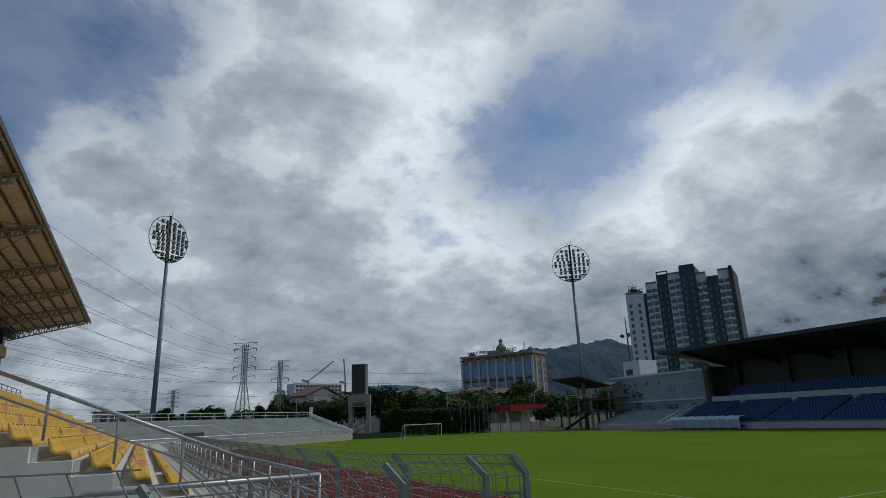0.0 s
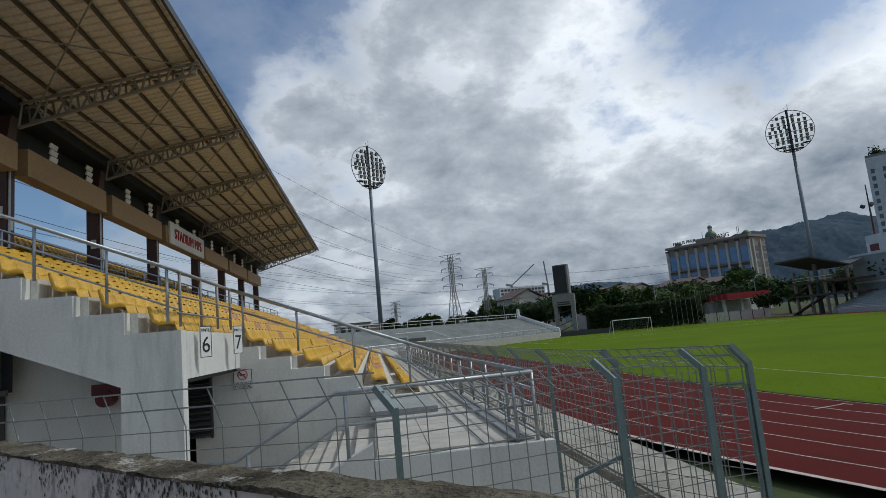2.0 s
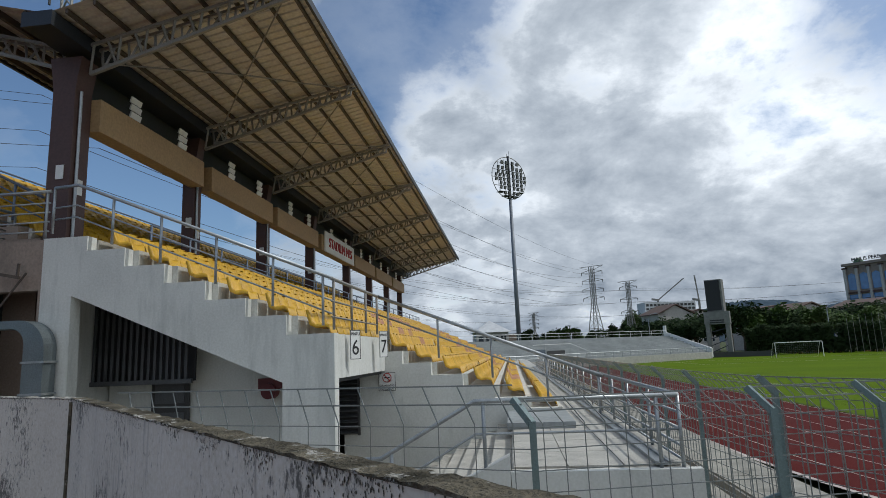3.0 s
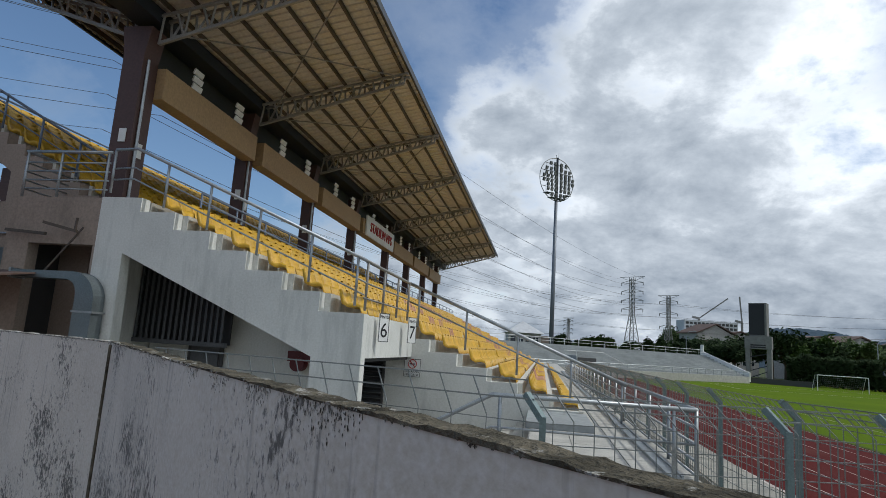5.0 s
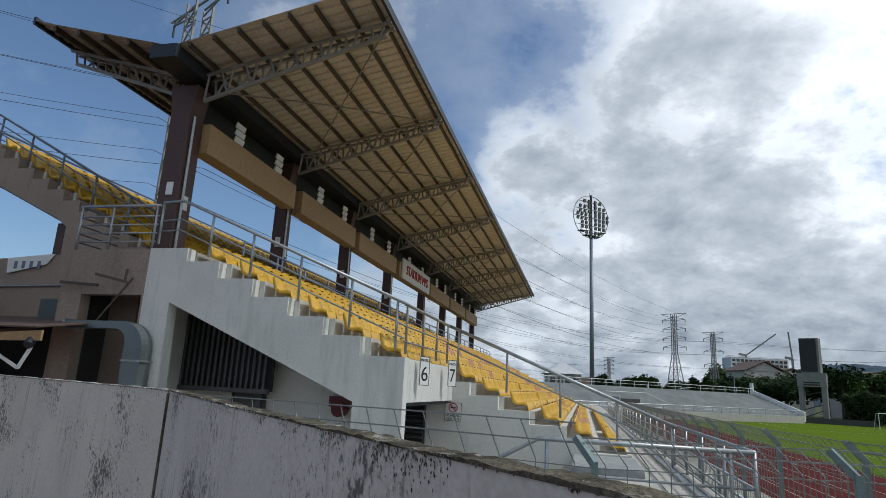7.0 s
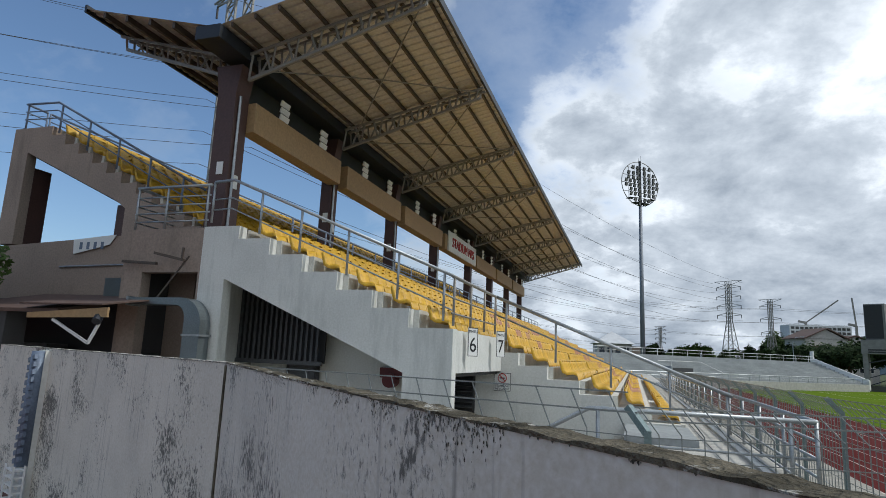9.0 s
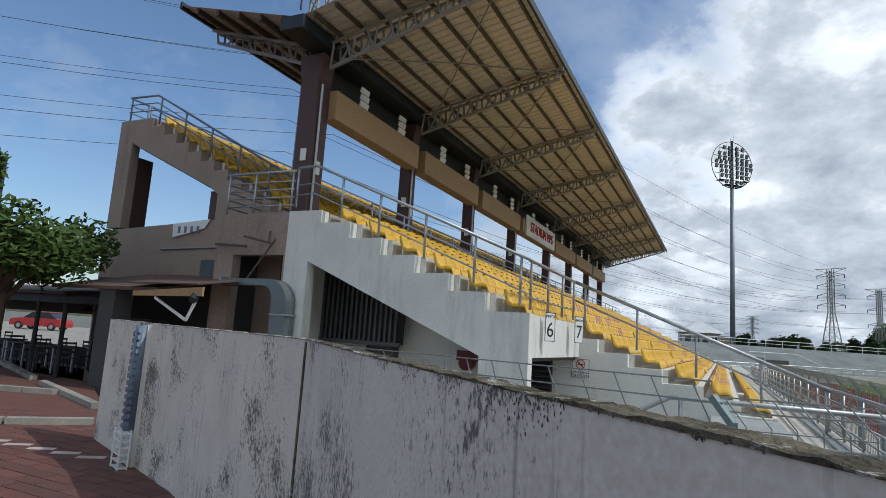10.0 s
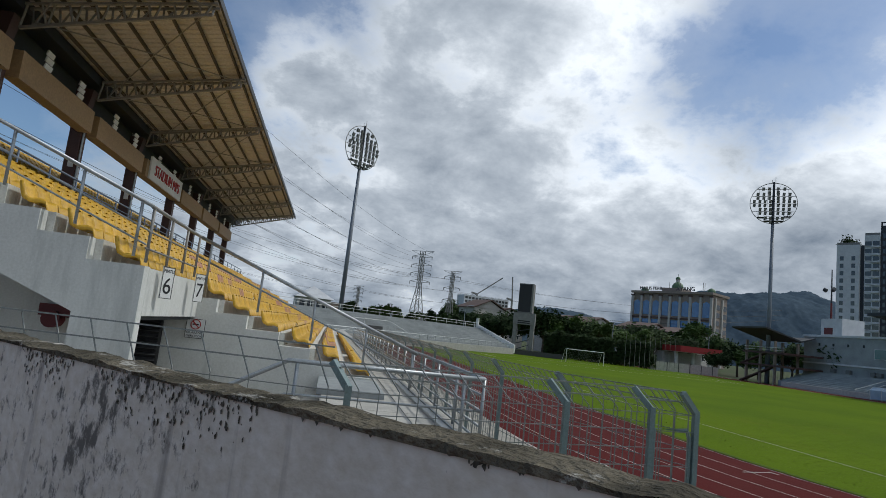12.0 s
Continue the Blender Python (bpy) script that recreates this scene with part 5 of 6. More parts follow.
for k in range(6):
    part("groove", Shape().box(69 + k * 2.7, 69.15 + k * 2.7, 118.44, 118.5, 0, 2.0), SHADEDARK, fw)
pr = thing("petrol_canopy", "red fascia canopy over a bright forecourt", "canopy")
part("fascia", Shape().box(82, 93, 130, 138, 4.6, 6.0), RED, pr)
part("soffit", Shape().box(82.2, 92.8, 130.2, 137.8, 4.5, 4.6), WHITE, pr)
for x in (83, 87.5, 92):
    part("post", Shape().box(x - 0.3, x + 0.3, 133, 133.6, -0.2, 4.5), WHITE, pr)
part("shop", Shape().box(82, 93, 138, 141, -0.2, 4.4), HOUSE, pr)

# ---- buildings beyond ----
def windows(ob, me, cells):
    for m in cells:
        place("window", me, ob, m)


cb = thing("council_building", "beige office block with blue glass and green domes", "building")
A, B2 = polar(-28.0, 345), polar(-34.6, 325)
d = (B2 - A).normalized()
n = Vector((d.y, -d.x, 0))
cb.matrix_basis = Matrix.Translation(A) @ Matrix(((d.x, -n.x, 0, 0), (d.y, -n.y, 0, 0), (0, 0, 1, 0), (0, 0, 0, 1)))
W, H = (B2 - A).length, 37.0
part("wall", Shape().box(0, W, 0.4, 18, -0.2, H), COUNCIL, cb)
part("cornice", Shape().box(-0.8, W + 0.8, -0.9, 18.6, H - 1.2, H), COUNCIL, cb)
part("band", Shape().box(-0.3, W + 0.3, -0.6, 0.4, 22.6, 23.3), DARKBROWN, cb)
nb = 8
for k in range(nb + 1):
    x = W * k / nb
    part("pilaster", Shape().box(x - 0.55, x + 0.55, -0.7, 0.4, 0, H - 2.6), HOUSE, cb)
    part("capital", Shape().box(x - 0.9, x + 0.9, -0.9, 0.4, H - 2.6, H - 1.9), DARKBROWN, cb)
for k in range(nb):
    x0, x1 = W * k / nb + 0.62, W * (k + 1) / nb - 0.62
    if k != 3:
        part("window", Shape().box(x0, x1, 0.1, 0.42, 4, 22.0), BLUEGLASS, cb)
    part("window", Shape().prism([(x0 + 0.3, 24.2), (x1 - 0.3, 24.2), (x1 - 0.3, 31.2), ((x0 + x1) / 2, 32.2), (x0 + 0.3, 31.2)], "y", 0.1, 0.42), BLUEGLASS, cb)
    for z in (8, 12, 16, 20):
        part("mullion", Shape().box(x0, x1, 0.02, 0.1, z, z + 0.18), TOWERDARK, cb)
for k in range(2):
    part("pilaster", Shape().box(W, W + 0.7, 3 + k * 8, 4.2 + k * 8, 0, H - 2.6), HOUSE, cb)
    for z in range(5, 32, 4):
        part("window", Shape().box(W - 0.1, W + 0.12, 5.6 + k * 8, 9.4 + k * 8, z, z + 2.4), GLASSDARK, cb)


def dome(parent, x, y, z, r, name):
    prof = [(1.0, 0.0), (1.0, 0.35), (0.93, 0.62), (0.75, 0.95), (0.5, 1.15), (0.2, 1.28), (0.05, 1.35)]
    vs = [(x + r * a * math.cos(k * math.tau / 20), y + r * a * math.sin(k * math.tau / 20), z + r * b) for a, b in prof for k in range(20)]
    fs = [(i * 20 + k, i * 20 + (k + 1) % 20, (i + 1) * 20 + (k + 1) % 20, (i + 1) * 20 + k) for i in range(len(prof) - 1) for k in range(20)]
    return part(name, Shape().add(vs, fs + [tuple(120 + k for k in range(20))]), GREENDOME, parent, "green ribbed dome", True)


part("drum", Shape().box(W * 0.36, W * 0.6, 2, 14, H, H + 2.2), COUNCIL, cb)
dm = dome(cb, W * 0.49, 8, H + 2.2, 3.0, "dome")
part("lantern", Shape().tube([(W * 0.49, 8, H + 6), (W * 0.49, 8, H + 7.4)], 1.0, 12), HOUSE, cb)
dome(cb, W * 0.49, 8, H + 7.4, 1.2, "dome")
part("finial", Shape().tube([(W * 0.49, 8, H + 8.9), (W * 0.49, 8, H + 10.2)], 0.12, 6), TRUSS, cb)
for x in (W * 0.08, W * 0.93):
    dome(cb, x, 6, H, 2.1, "dome")
for x in (W * 0.42, W * 0.56, W * 0.84, W * 0.86):
    part("antenna", Shape().tube([(x, 5, H), (x, 5, H + 5.5)], 0.14, 5), TRUSS, cb)
lettering("MAJLIS PERB", 2.4, pose(W * 0.245, -0.6, H + 1.35, 90, 0, 0), TOWERDARK, cb, 0.2)
lettering("AYANG", 2.9, pose(W * 0.69, -0.6, H + 1.35, 90, 0, 0), TOWERDARK, cb, 0.2)

ct = thing("apartment_tower", "tall grey and black apartment tower with balconies", "building")
A, B2 = polar(-43.7, 300), polar(-53.0, 292)
d = (B2 - A).normalized()
n = Vector((d.y, -d.x, 0))
ct.matrix_basis = Matrix.Translation(A) @ Matrix(((d.x, -n.x, 0, 0), (d.y, -n.y, 0, 0), (0, 0, 1, 0), (0, 0, 0, 1)))
W = (B2 - A).length
FLOOR = 3.15
TW = ((0.0, 0.17, 58.0, 0.0, TOWERLIGHT, 2), (0.17, 0.20, 57.0, 1.5, TOWERDARK, 0), (0.20, 0.31, 62.0, 0.8, TOWERLIGHT, 2), (0.31, 0.42, 65.0, 1.6, TOWERDARK, 2), (0.42, 0.54, 65.0, 0.6, TOWERLIGHT, 2),
      (0.54, 0.68, 67.3, -1.5, TOWERDARK, 2), (0.68, 0.765, 63.2, 0.4, TOWERLIGHT, 2), (0.765, 0.87, 60.5, -0.4, TOWERDARK, 2), (0.87, 0.965, 63.4, 0.2, TOWERLIGHT, 2), (0.965, 1.0, 64.0, -0.9, TOWERDARK, 0))
for x0, x1, h, y0, mat, bays in TW:
    part("wall", Shape().box(W * x0, W * x1, y0, 20, -0.2, h), mat, ct)
    part("parapet", Shape().box(W * x0 + 0.1, W * x1 - 0.1, y0 + 0.4, y0 + 0.7, h, h + 1.1), TOWERDARK if mat is TOWERDARK else GREYWALL, ct)
    if not bays:
        continue
    bw_ = W * (x1 - x0) / bays
    wide = mat is TOWERLIGHT and x0 > 0.1
    glass = Shape().box(bw_ * (0.08 if wide else 0.3), bw_ * (0.92 if wide else 0.62), -0.06, 0.1, 0.95, 2.75).mesh("window", GLASSDARK)
    slab_ = Shape().box(-0.25, bw_ + 0.05, -0.95, 0.1, 0.0, 0.32).box(-0.2, bw_, -0.95, -0.85, 0.32, 0.75).mesh("balcony", TOWERLIGHT)
    ledge = Shape().box(0.1, bw_ * 0.9, -0.22, 0.1, 0.55, 0.75).mesh("ledge", TOWERLIGHT)
    for f in range(3, int((h - 2) / FLOOR)):
        for b_ in range(bays):
            m_ = Matrix.Translation((W * x0 + b_ * bw_, y0, f * FLOOR))
            place("window", glass, ct, m_)
            if wide and (b_ == 1 or x0 > 0.6):
                place("balcony", slab_, ct, m_)
            elif wide:
                place("ledge", ledge, ct, m_)
part("roof_frame", Shape().box(W * 0.31, W * 0.42, 2, 2.5, 67.2, 67.7).box(W * 0.31, W * 0.32, 2, 2.5, 64, 67.2).box(W * 0.41, W * 0.42, 2, 2.5, 64, 67.2), TOWERDARK, ct)
green_ = Shape()
gq = random.Random(5)
for k in range(420):
    o_ = Vector((gq.gauss(W * 0.07, W * 0.03), gq.uniform(1, 5), 58.6 + abs(gq.gauss(0, 1.3))))
    a_ = Vector((gq.gauss(0, 1), gq.gauss(0, 1), gq.gauss(0, 1))).normalized()
    c_ = a_.orthogonal().normalized()
    green_.add([o_ - a_ * 0.5, o_ + c_ * 0.3, o_ + a_ * 0.5, o_ - c_ * 0.3], [(0, 1, 2, 3)])
part("roof_garden", green_, LEAFDARK, ct, "green shrubs on the roof terrace")


def house(pos, turn, w, dp, h, label, roof_h=2.2):
    o = thing("house", label, "house", "white houses beyond the trees")
    o.matrix_basis = Matrix.Translation(pos) @ pose(0, 0, 0, 0, 0, turn)
    part("wall", Shape().box(-w / 2, w / 2, -dp / 2, dp / 2, -0.2, h), HOUSE, o)
    part("roof", Shape().prism([(-w / 2 - 0.7, h), (0, h + roof_h), (w / 2 + 0.7, h), (w / 2 + 0.7, h - 0.3), (0, h + roof_h - 0.35), (-w / 2 - 0.7, h - 0.3)], "y", -dp / 2 - 0.7, dp / 2 + 0.7), TILE, o)
    part("gable", Shape().prism([(-w / 2 + 0.2, h - 0.3), (0, h + roof_h - 0.5), (w / 2 - 0.2, h - 0.3)], "y", -dp / 2, dp / 2), HOUSE, o)
    part("porch", Shape().box(-w / 2 - 1, -w / 6, -dp / 2 - 2, -dp / 2, -0.2, h * 0.72), HOUSE, o)
    part("porch_roof", Shape().prism([(-w / 2 - 1.5, h * 0.72), (-w / 3 - 0.5, h * 0.72 + 1.3), (-w / 6 + 0.5, h * 0.72)], "y", -dp / 2 - 2.5, -dp / 2), TILE, o)
    for k in range(4):
        for z in (h * 0.25, h * 0.62):
            wn_ = part("window", Shape().box(-w / 2 + 1 + k * w / 4.4, -w / 2 + 2.3 + k * w / 4.4, -dp / 2 - 0.08, -dp / 2, z, z + 1.5), WHITE, o)
            part("pane", Shape().box(-w / 2 + 1.12 + k * w / 4.4, -w / 2 + 2.18 + k * w / 4.4, -dp / 2 - 0.12, -dp / 2 - 0.08, z + 0.12, z + 1.38), GLASSDARK, wn_)
    return o


house(polar(-14.2, 215), 20, 13, 10, 12.6, "white gabled house with a brown tiled roof", 3.2)
house(polar(-16.3, 225), 10, 12, 10, 12, "white house with a tiled roof on the slope")
house(polar(-21.8, 225), 25, 24, 10, 12.2, "long white terrace house with brown roofs", 1.6)
house(polar(-24.3, 215), 25, 14, 10, 11.3, "white terrace house with a brown gable", 2.4)
house(polar(-29.0, 215), 30, 16, 10, 11.2, "white shop house with a brown roof", 2.4)
house(polar(-32.3, 215), 30, 18, 10, 11, "white shop house with brown gables", 2.0)
pv = thing("pavilion", "low house with a pale pyramid roof", "house")
pv.matrix_basis = Matrix.Translation(polar(1.9, 190)) @ pose(0, 0, 0, 0, 0, 10)
part("wall", Shape().box(-5, 5, -5, 5, -0.2, 8.6), HOUSE, pv)
part("roof", Shape().add([(-6, -6, 8.6), (6, -6, 8.6), (6, 6, 8.6), (-6, 6, 8.6), (0, 0, 12.4)], [(0, 1, 4), (1, 2, 4), (2, 3, 4), (3, 0, 4), (3, 2, 1, 0)]), TOWERLIGHT, pv)
part("side_wing", Shape().box(5, 8.5, -4, 4, -0.2, 8.0), BROWNWALL, pv)
for k in range(4):
    part("window", Shape().box(-4.3 + k * 2.3, -2.8 + k * 2.3, -5.1, -5, 5.5, 7.4), GLASSDARK, pv)
cs = thing("block_under_construction", "pale unfinished concrete block with rows of openings", "building")
cs.matrix_basis = Matrix.Translation(polar(-14.6, 520)) @ pose(0, 0, 0, 0, 0, 14)
part("frame", Shape().box(-22, 22, 0, 14, -0.2, 36), TOWERLIGHT, cs)
part("side_block", Shape().box(-34, -24, -8, 6, -0.2, 26), GREYWALL, cs)
part("side_block", Shape().box(-24, -18, -10, 6, -0.2, 28), TOWERLIGHT, cs)
op = Shape().box(0, 2.4, -0.1, 0.3, 0, 1.9).mesh("opening", SHADEDARK)
for f in range(9):
    for k in range(13):
        place("opening", op, cs, Matrix.Translation((-21 + k * 3.3, 0, 8 + f * 3.1)))
for f in range(7):
    for k in range(3):
        place("opening", op, cs, Matrix.Translation((-33.5 + k * 3.2, -8, 4 + f * 3.1)))
for az, el0, tip, lab in ((-13.6, 38, (22, 0, 17), "tower crane with a raised slanting jib"), (-17.0, 36, (-1.5, 0, 20), "tower crane with an upright jib")):
    c = thing("tower_crane", lab, "crane", "tower cranes")
    c.matrix_basis = Matrix.Translation(polar(az, 520))
    part("mast", Shape().bar((0, 0, -0.2), (0, 0, el0), 1.4), TRUSS, c)
    part("jib", Shape().bar((0, 0, el0), (tip[0], 0, el0 + tip[2]), 0.9).bar((0, 0, el0), (-5, 0, el0 + 1), 1.6), TRUSS, c)

# wooded hills, with distance haze mixed into their bluish colour
def hill(name, label, c, rx, ry, h, seed):
    vs, fs, nx, ny = [], [], 200, 110
    for j in range(ny + 1):
        for i in range(nx + 1):
            u, v = i / nx * 2 - 1, j / ny * 2 - 1
            r = u * u + v * v
            z = h * max(0.0, 1 - r) ** 0.8 * (0.82 + 0.3 * noise.noise(Vector((u * 2.2 + seed, v * 2, seed))))
            z += 6 * noise.noise(Vector((u * 11 + seed, v * 9, 1))) + 3 * noise.noise(Vector((u * 34, v * 30, seed))) + 2.2 * noise.noise(Vector((u * 90, v * 80, seed)))
            vs.append((c.x + u * rx, c.y + v * ry, z - 10))
    for j in range(ny):
        for i in range(nx):
            a = j * (nx + 1) + i
            fs.append((a, a + 1, a + nx + 2, a + nx + 1))
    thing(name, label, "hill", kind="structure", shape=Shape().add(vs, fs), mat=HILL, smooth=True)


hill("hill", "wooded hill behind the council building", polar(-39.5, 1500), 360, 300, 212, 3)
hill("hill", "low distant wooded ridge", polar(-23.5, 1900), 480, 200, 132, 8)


# ---- trees ----
def tree_meshes(seed, h, r, mat, leaves, leaf, flat=0.8):
    """Meshes of a trunk with limbs and of a loose crown of leaf clumps."""
    q = random.Random(seed)
    t, c = Shape(), Shape()
    t.tube([(0, 0, -0.3), (0.1, 0, h * 0.3), (0.0, 0.1, h * 0.55)], 0.035 * h, 8, 0.018 * h)
    clumps = []
    for k in range(16):
        a, e = q.uniform(0, 6.28), q.uniform(-0.35, 1.0)
        p = Vector((math.cos(a) * r * q.uniform(0.25, 0.85), math.sin(a) * r * q.uniform(0.25, 0.85), h * 0.62 + e * h * 0.3 * flat))
        clumps.append((p, r * q.uniform(0.22, 0.42)))
        t.tube([(0, 0, h * q.uniform(0.3, 0.5)), p.lerp(Vector((0, 0, h * 0.5)), 0.4), p], 0.014 * h, 5, 0.004 * h)
    for k in range(leaves):
        p, s = clumps[q.randrange(len(clumps))]
        v = Vector((q.gauss(0, 1), q.gauss(0, 1), q.gauss(0, 0.7)))
        v = v.normalized() * s * q.uniform(0.35, 1.08)
        o = p + v
        ax = Vector((q.gauss(0, 1), q.gauss(0, 1), q.gauss(0, 0.6))).normalized()
        b = ax.orthogonal().normalized()
        l = leaf * q.uniform(0.6, 1.35)
        c.add([o - ax * l, o + b * l * 0.45, o + ax * l, o - b * l * 0.45], [(0, 1, 2, 3)])
    return t.mesh("trunk", BARK, True), c.mesh("crown", mat)


kinds = [tree_meshes(s, 9, r, m, 2600, lf, fl) for s, r, m, lf, fl in ((1, 4.4, LEAF, 0.42, 0.8), (2, 3.6, LEAF, 0.4, 1.1), (3, 5.2, LEAFDARK, 0.45, 0.7), (4, 3.2, LEAFDARK, 0.38, 1.2))]


def tree(pos, scale, kind, label, turn=0.0):
    o = thing("tree", label, "tree", "trees round the field")
    t, c = kinds[kind]
    place("trunk", t, o, Matrix.Identity(4))
    place("crown", c, o, Matrix.Identity(4))
    o.matrix_basis = Matrix.Translation(pos) @ pose(0, 0, 0, 0, 0, turn) @ Matrix.Scale(scale, 4)


q = random.Random(11)
for az in [-1.5, -2.6, -3.5, -4.6, -5.5, -6.6, -7.6, -8.7, -9.8, -10.8]:
    tree(polar(az, q.uniform(150, 190)), q.uniform(0.75, 1.0), q.randrange(4), "dark broadleaf tree beyond the far terrace", q.uniform(0, 360))
for az, d0, s, k in ((-12, 160, 0.95, 2), (-13.2, 155, 0.85, 3), (-15.0, 150, 0.9, 2), (-16.4, 150, 1.0, 2), (-20.2, 150, 1.3, 2), (-21.8, 150, 1.15, 0), (-23.2, 152, 1.05, 2), (-24.8, 155, 1.05, 0), (-19.2, 170, 1.3, 2), (-22.6, 175, 1.2, 2), (-25.6, 172, 1.2, 0), (-27.5, 172, 1.15, 2), (-29.3, 170, 1.2, 2), (-31.2, 175, 1.15, 0), (-32.5, 172, 0.95, 2), (-17.4, 165, 1.2, 2), (-14.0, 172, 1.1, 2), (-12.8, 176, 1.0, 3), (-37.5, 150, 0.7, 0), (-35.0, 150, 0.6, 2), (-26.4, 160, 1.0, 0), (-28.3, 160, 0.98, 0), (-30.0, 162, 1.0, 1), (-33.4, 200, 1.5, 1), (-35.2, 190, 1.2, 0), (-36.8, 180, 1.0, 2), (-38.4, 175, 1.0, 0), (-40.8, 160, 1.0, 2), (-41.8, 158, 1.0, 0), (-11.5, 400, 2.6, 0), (-15.2, 330, 2.0, 0), (-13.3, 360, 2.3, 2), (-45.0, 140, 1.2, 2)):
    tree(polar(az, d0), s, k, "dense dark green tree behind the field" if k > 1 else "leafy green tree behind the field", q.uniform(0, 360))
kinds.append(tree_meshes(9, 9, 4.2, LEAF, 14000, 0.17, 0.95))
tree(Vector((-16.3, 8.7, YARD - 0.1)), 0.64, 4, "bright green leafy tree beside the shelter", 40)
upole = thing("utility_pole", "slim dark utility pole behind the tree", "pole", shape=Shape().tube([(-46.7, 24.0, -0.3), (-46.7, 24.0, 14.0)], 0.18, 8, 0.12), mat=DARKSTEEL)
hd = Shape()
for k in range(16000):
    az = q.uniform(-30.2, -20.3)
    lim = 5.6 + 1.0 * noise.noise(Vector((az * 0.9, 1, 0))) + 0.5 * noise.noise(Vector((az * 4, 2, 0)))
    if -26.9 < az < -26.6 or -30.2 < az < -29.9:
        lim *= 0.5
    o = polar(az, q.uniform(136, 140), lim * q.random() ** 0.6)
    ax = Vector((q.gauss(0, 1), q.gauss(0, 1), q.gauss(0, 1))).normalized()
    b = ax.orthogonal().normalized()
    hd.add([o - ax * 0.4, o + b * 0.2, o + ax * 0.4, o - b * 0.2], [(0, 1, 2, 3)])
thing("hedge", "tall dark clipped hedge behind the goal", "hedge", kind="stuff", shape=hd, mat=LEAFDARK)
poles = thing("flagpoles", "row of bare white flagpoles by the hedge", "poles")
fp = Shape().tube([(0, 0, 0), (0, 0, 7.0)], 0.04, 6, 0.025).mesh("pole", TRUSS)
for k in range(11):
    place("pole", fp, poles, Matrix.Translation(polar(-27.6 - k * 0.42, 134)))
sl = Shape().tube([(0, 0, 0), (0, 0, 9), (0.6, 0, 10), (1.6, 0, 10.2)], 0.1, 6, 0.06).mesh("pole", GALV)
for az, d0 in ((-34.5, 170), (-12.6, 150), (-26.4, 150)):
    o = thing("street_lamp", "grey street lamp with a curved arm", "lamp", "street lamps")
    place("pole", sl, o, Matrix.Identity(4))
    part("head", Shape().box(1.5, 2.2, -0.15, 0.15, 10.1, 10.3), GALV, o)
    o.matrix_basis = Matrix.Translation(polar(az, d0))

# ---- lean-to and yard on the gable side ----
sh = thing("lean_to", "dark open lean-to shelter with a rusty tin roof", "shelter")
part("roof", Shape().prism([(9.55, 3.68), (12.3, 4.25), (12.3, 4.33), (9.55, 3.76)], "x", -15.6, -11.65), TILE, sh)
part("roof", Shape().prism([(9.9, 3.52), (14.5, 3.95), (14.5, 4.03), (9.9, 3.6)], "x", -32.0, -15.65), TILE, sh)
# added black sheet for the darkness under the deep roof
part("rear_shade_sheet", Shape().box(-32.0, -17.65, 14.4, 14.5, 3.02, 3.95), BLACK, sh)
part("eave_sheet", Shape().prism([(9.4, 3.84), (11.0, 4.1), (11.0, 4.13), (9.4, 3.87)], "x", -12.6, -10.3), TILE, sh, "loose rusty roof sheet")
part("fascia", Shape().prism([(-12.4, 3.55), (-10.2, 3.6), (-10.2, 3.8), (-12.4, 3.66)], "y", 9.45, 9.5), BEAM, sh, "ochre fascia board")
part("pillar", Shape().box(-13.75, -13.2, 9.6, 10.1, YARD, 3.7), SHADEDARK, sh)
for x in (-16.9, -15.75, -20.2, -24.5):
    part("post", Shape().tube([(x, 10.1, YARD), (x, 10.1, 3.6)], 0.06, 8), BLACK, sh)
part("beam", Shape().box(-32, -13.3, 10.05, 10.17, 3.3, 3.5), BLACK, sh)
# back and low wall are black to give the shelter's inner shade
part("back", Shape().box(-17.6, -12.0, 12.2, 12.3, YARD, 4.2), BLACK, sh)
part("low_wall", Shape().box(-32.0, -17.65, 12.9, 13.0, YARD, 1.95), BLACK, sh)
part("cupboard", Shape().box(-16.2, -14.2, 11.5, 12.1, YARD, 3.0), SHADEDARK, sh)
for a, b in (((-11.7, 9.5, 3.53), (-10.65, 9.5, 3.06)), ((-10.65, 9.5, 3.06), (-10.43, 9.5, 3.47))):
    part("strut", Shape().bar(a, b, 0.05), WHITE, sh)
part("lamp", Shape().tube([(-10.45, 9.5, 3.6), (-10.4, 9.4, 3.5)], 0.09, 8), DARKSTEEL, sh)
part("hanging_lamp", Shape().tube([(-16.2, 11.0, 3.4), (-16.2, 11.0, 3.25)], 0.02, 6).tube([(-16.2, 11.0, 3.25), (-16.2, 11.0, 3.12)], 0.06, 10, 0.2), DARKSTEEL, sh)


def cafe_table(x, y, turn):
    o = thing("table", "small dark cafe table under the lean-to", "table", "cafe tables")
    o.matrix_basis = pose(x, y, YARD, 0, 0, turn)
    part("top", Shape().box(-0.4, 0.4, -0.4, 0.4, 0.7, 0.74), SHADEDARK, o)
    for u, v in ((-0.33, -0.33), (0.33, -0.33), (0.33, 0.33), (-0.33, 0.33)):
        part("leg", Shape().box(u - 0.025, u + 0.025, v - 0.025, v + 0.025, 0, 0.7), GALV, o)


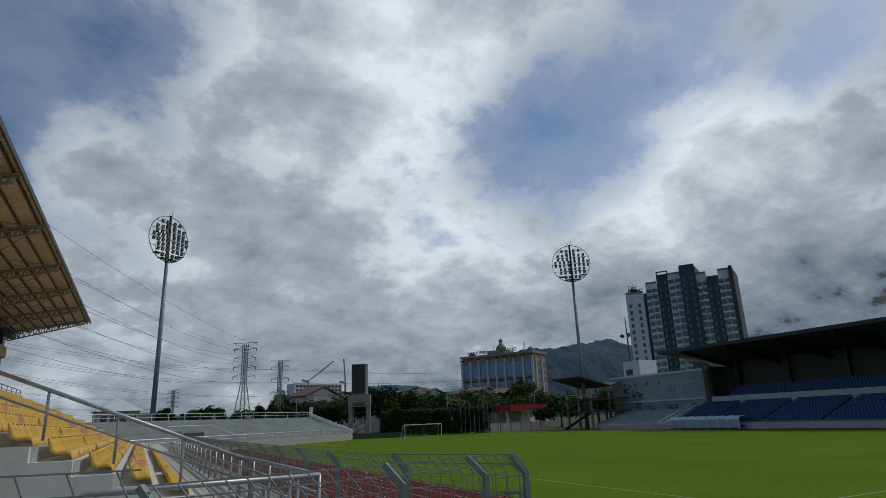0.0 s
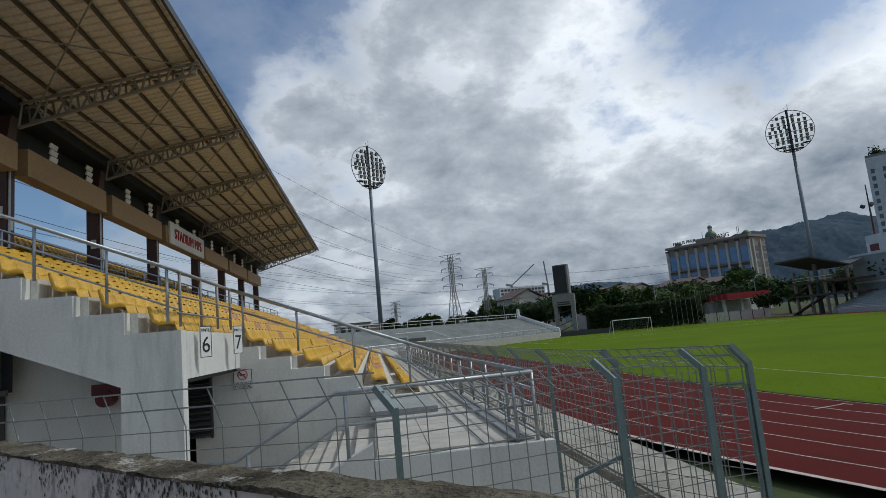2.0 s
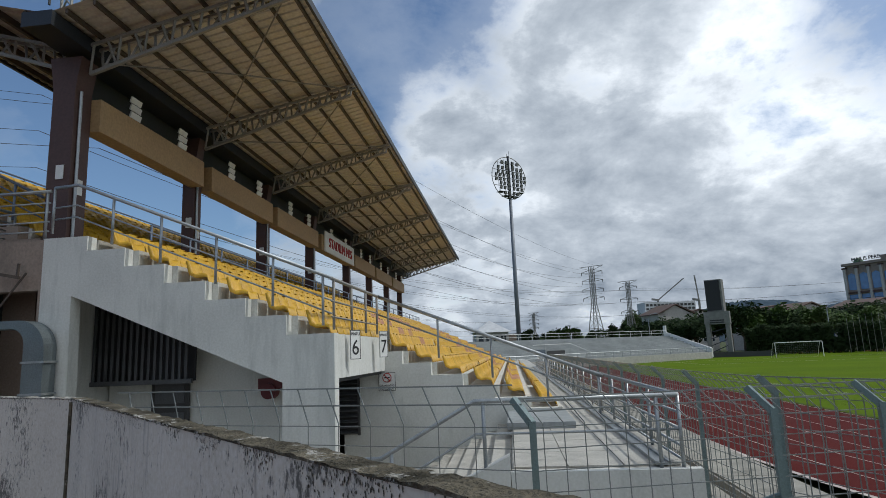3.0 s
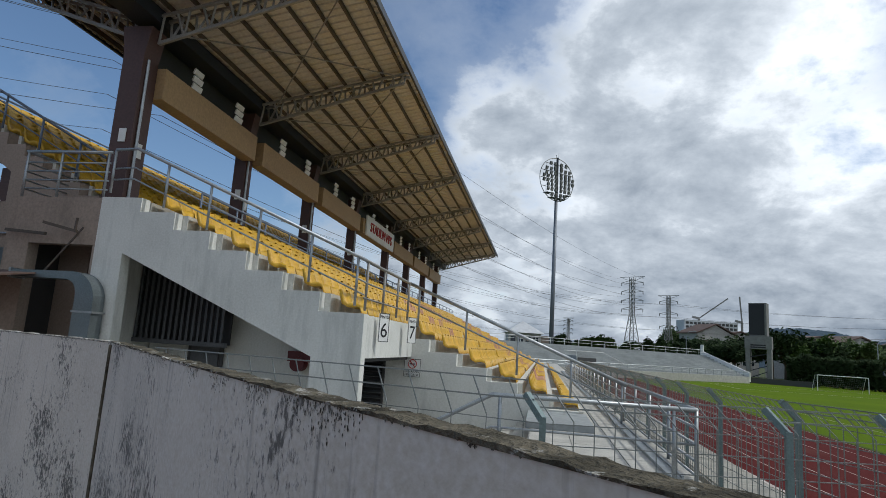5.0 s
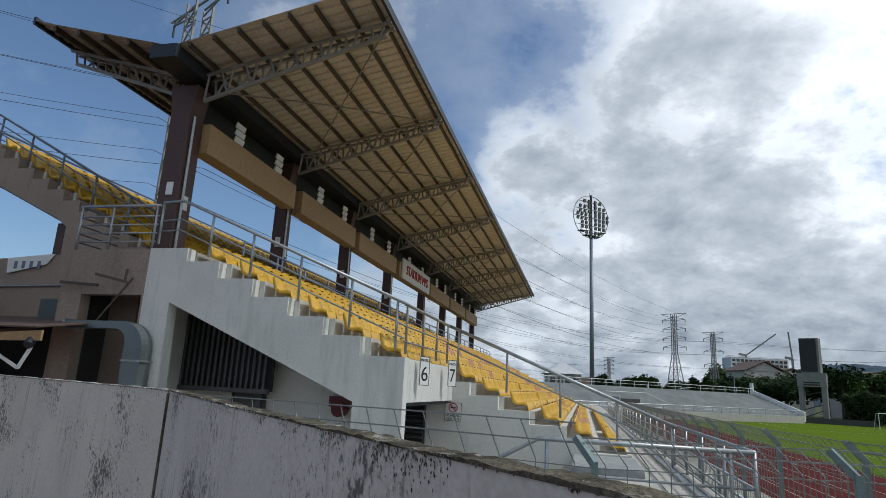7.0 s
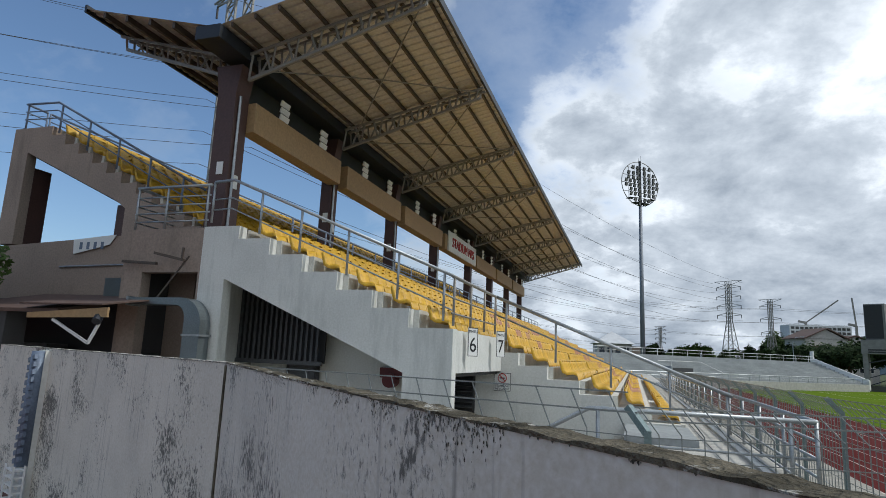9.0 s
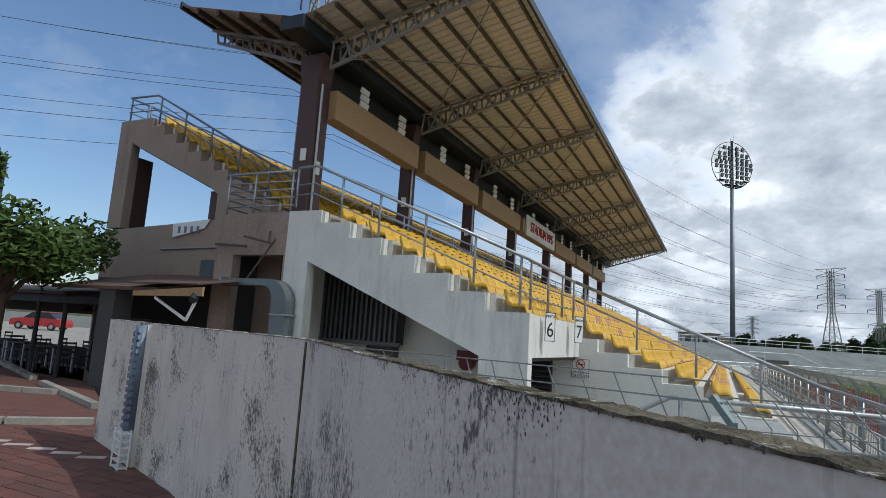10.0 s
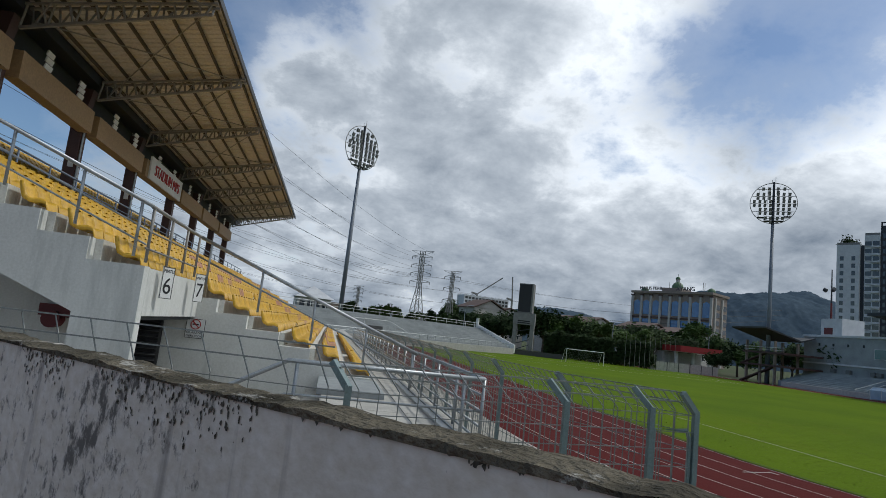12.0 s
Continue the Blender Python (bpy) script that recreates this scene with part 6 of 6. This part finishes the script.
def cafe_chair(x, y, turn):
    o = thing("chair", "dark metal cafe chair under the lean-to", "chair", "cafe chairs")
    o.matrix_basis = pose(x, y, YARD, 0, 0, turn)
    part("seat", Shape().box(-0.2, 0.2, -0.2, 0.2, 0.44, 0.47), SHADEDARK, o)
    for u, v, h in ((-0.18, -0.18, 0.44), (0.18, -0.18, 0.44), (0.18, 0.18, 0.9), (-0.18, 0.18, 0.9)):
        part("leg", Shape().tube([(u, v, 0), (u, v, h)], 0.018, 6), DARKSTEEL, o)
    for z in (0.62, 0.74, 0.86):
        part("back_slat", Shape().box(-0.18, 0.18, 0.17, 0.19, z - 0.03, z + 0.03), SHADEDARK, o)


for x, y, turn in ((-17.2, 10.9, 10), (-19.0, 11.3, -5), (-20.8, 11.6, 20), (-22.8, 11.8, 0)):
    cafe_table(x, y, turn)
    cafe_chair(x - 0.75, y + 0.1, 85)
    cafe_chair(x + 0.7, y - 0.15, -100)
    cafe_chair(x + 0.05, y + 0.75, 4)
thing("back_road", "pale sunlit road behind the shelter", "road", kind="structure", shape=Shape().box(-130, -21, 15.5, 44, 0.9, 1.38), mat=APRON)


def parked_car(m, label, paint):
    c = thing("parked_car", label, "car")
    c.matrix_basis = m
    part("body", Shape().prism([(-2.1, 0.3), (-2.1, 0.75), (-1.9, 0.85), (-1.0, 0.95), (1.6, 0.98), (2.0, 0.9), (2.1, 0.6), (2.1, 0.3)], "y", -0.85, 0.85), paint, c)
    part("cabin", Shape().prism([(-1.1, 0.94), (-0.4, 1.42), (1.0, 1.45), (1.65, 0.97)], "y", -0.74, 0.74), GLASSDARK, c)
    part("roof", Shape().prism([(-0.45, 1.42), (-0.35, 1.48), (0.95, 1.5), (1.05, 1.44)], "y", -0.72, 0.72), paint, c)
    for x in (-1.35, 1.35):
        for y in (-0.85, 0.68):
            w = part("wheel", Shape().tube([(x, y, 0.32), (x, y + 0.17, 0.32)], 0.32, 16), BLACK, c)
            part("rim", Shape().tube([(x, y - 0.01, 0.32), (x, y + 0.18, 0.32)], 0.18, 12), GALV, w)
    return c


parked_car(pose(-51.4, 31.2, 1.38, 0, 0, 25), "red hatchback parked on the road behind the shelter", RED)
thing("wall_far_fence", "pale fence panel beyond the shelter", "fence", kind="structure", shape=Shape().box(-130, -40, 43, 43.2, YARD - 0.5, 2.6), mat=HOUSE)
yk = thing("kerb_yard", "worn concrete kerb stones in the paved yard", "kerb", kind="structure")
for a, b in (((-20.6, 11.4), (-15.4, 9.35)), ((-14.4, 8.95), (-10.4, 7.5)), ((-13.9, 7.65), (-12.6, 8.15)), ((-10.6, 4.75), (-8.9, 6.45))):
    n = max(2, int((Vector(b) - Vector(a)).length / 1.0))
    for k in range(n):
        p, q2 = Vector(a).lerp(Vector(b), k / n), Vector(a).lerp(Vector(b), (k + 0.97) / n)
        part("kerb_stone", Shape().bar((p.x, p.y, YARD + 0.04), (q2.x, q2.y, YARD + 0.04), 0.16, 0.13), APRON, yk)
st = thing("striped_kerb", "faded white and red striped kerb line on the paving", "marking", kind="structure")
me = Shape().box(-0.16, 0.16, -0.06, 0.06, 0, 0.012).mesh("stripe", LINE)
for k in range(22):
    place("stripe", me, st, pose(-6.9 - k * 0.42, 5.0 - k * 0.04, YARD + 0.003, 0, 0, 35))
bn = thing("banner", "torn white banner hanging on the gable ledge", "banner", shape=Shape().prism([(-14.75, 5.45), (-13.5, 5.7), (-13.3, 5.97), (-14.8, 5.86)], "y", GYW - 0.05, GYW - 0.03), mat=WHITE)
for k in range(4):
    part("plain_bar", Shape().box(-14.55 + k * 0.25, -14.45 + k * 0.25, GYW - 0.058, GYW - 0.052, 5.58, 5.78), BLUERAIL, bn)
ac = thing("air_conditioner", "weathered air conditioner unit on the wall", "air conditioner")
part("case", Shape().box(-13.15, -12.3, GYW - 0.35, GYW - 0.01, 4.15, 4.75), TIN, ac)
part("bracket", Shape().box(-13.2, -12.25, GYW - 0.4, GYW - 0.01, 4.08, 4.14), DARKSTEEL, ac)
pp = thing("wall_pipe", "thin pale pipe along the gable wall", "pipe", shape=Shape().tube([(-15.2, GYW - 0.03, 5.1), (-12.75, GYW - 0.03, 5.15), (-12.75, GYW - 0.03, 4.75)], 0.025, 6).tube([(-17.5, GYW - 0.04, 4.1), (-11.7, GYW - 0.04, 3.95)], 0.02, 6), mat=GALV)

# brick pavers of the yard, the ones in view
pav = thing("paving", "red brick pavers laid in the yard", "pavement", kind="structure")
pm = Shape().box(-0.195, 0.195, -0.095, 0.095, 0, 0.03).mesh("paver", PAVER)
for i in range(20):
    for j in range(15):
        place("paver", pm, pav, pose(-12.0 + i * 0.4 + (j % 2) * 0.2, 3.6 + j * 0.2, YARD - 0.022 + rng.uniform(0, 0.004), 0, 0, 0))
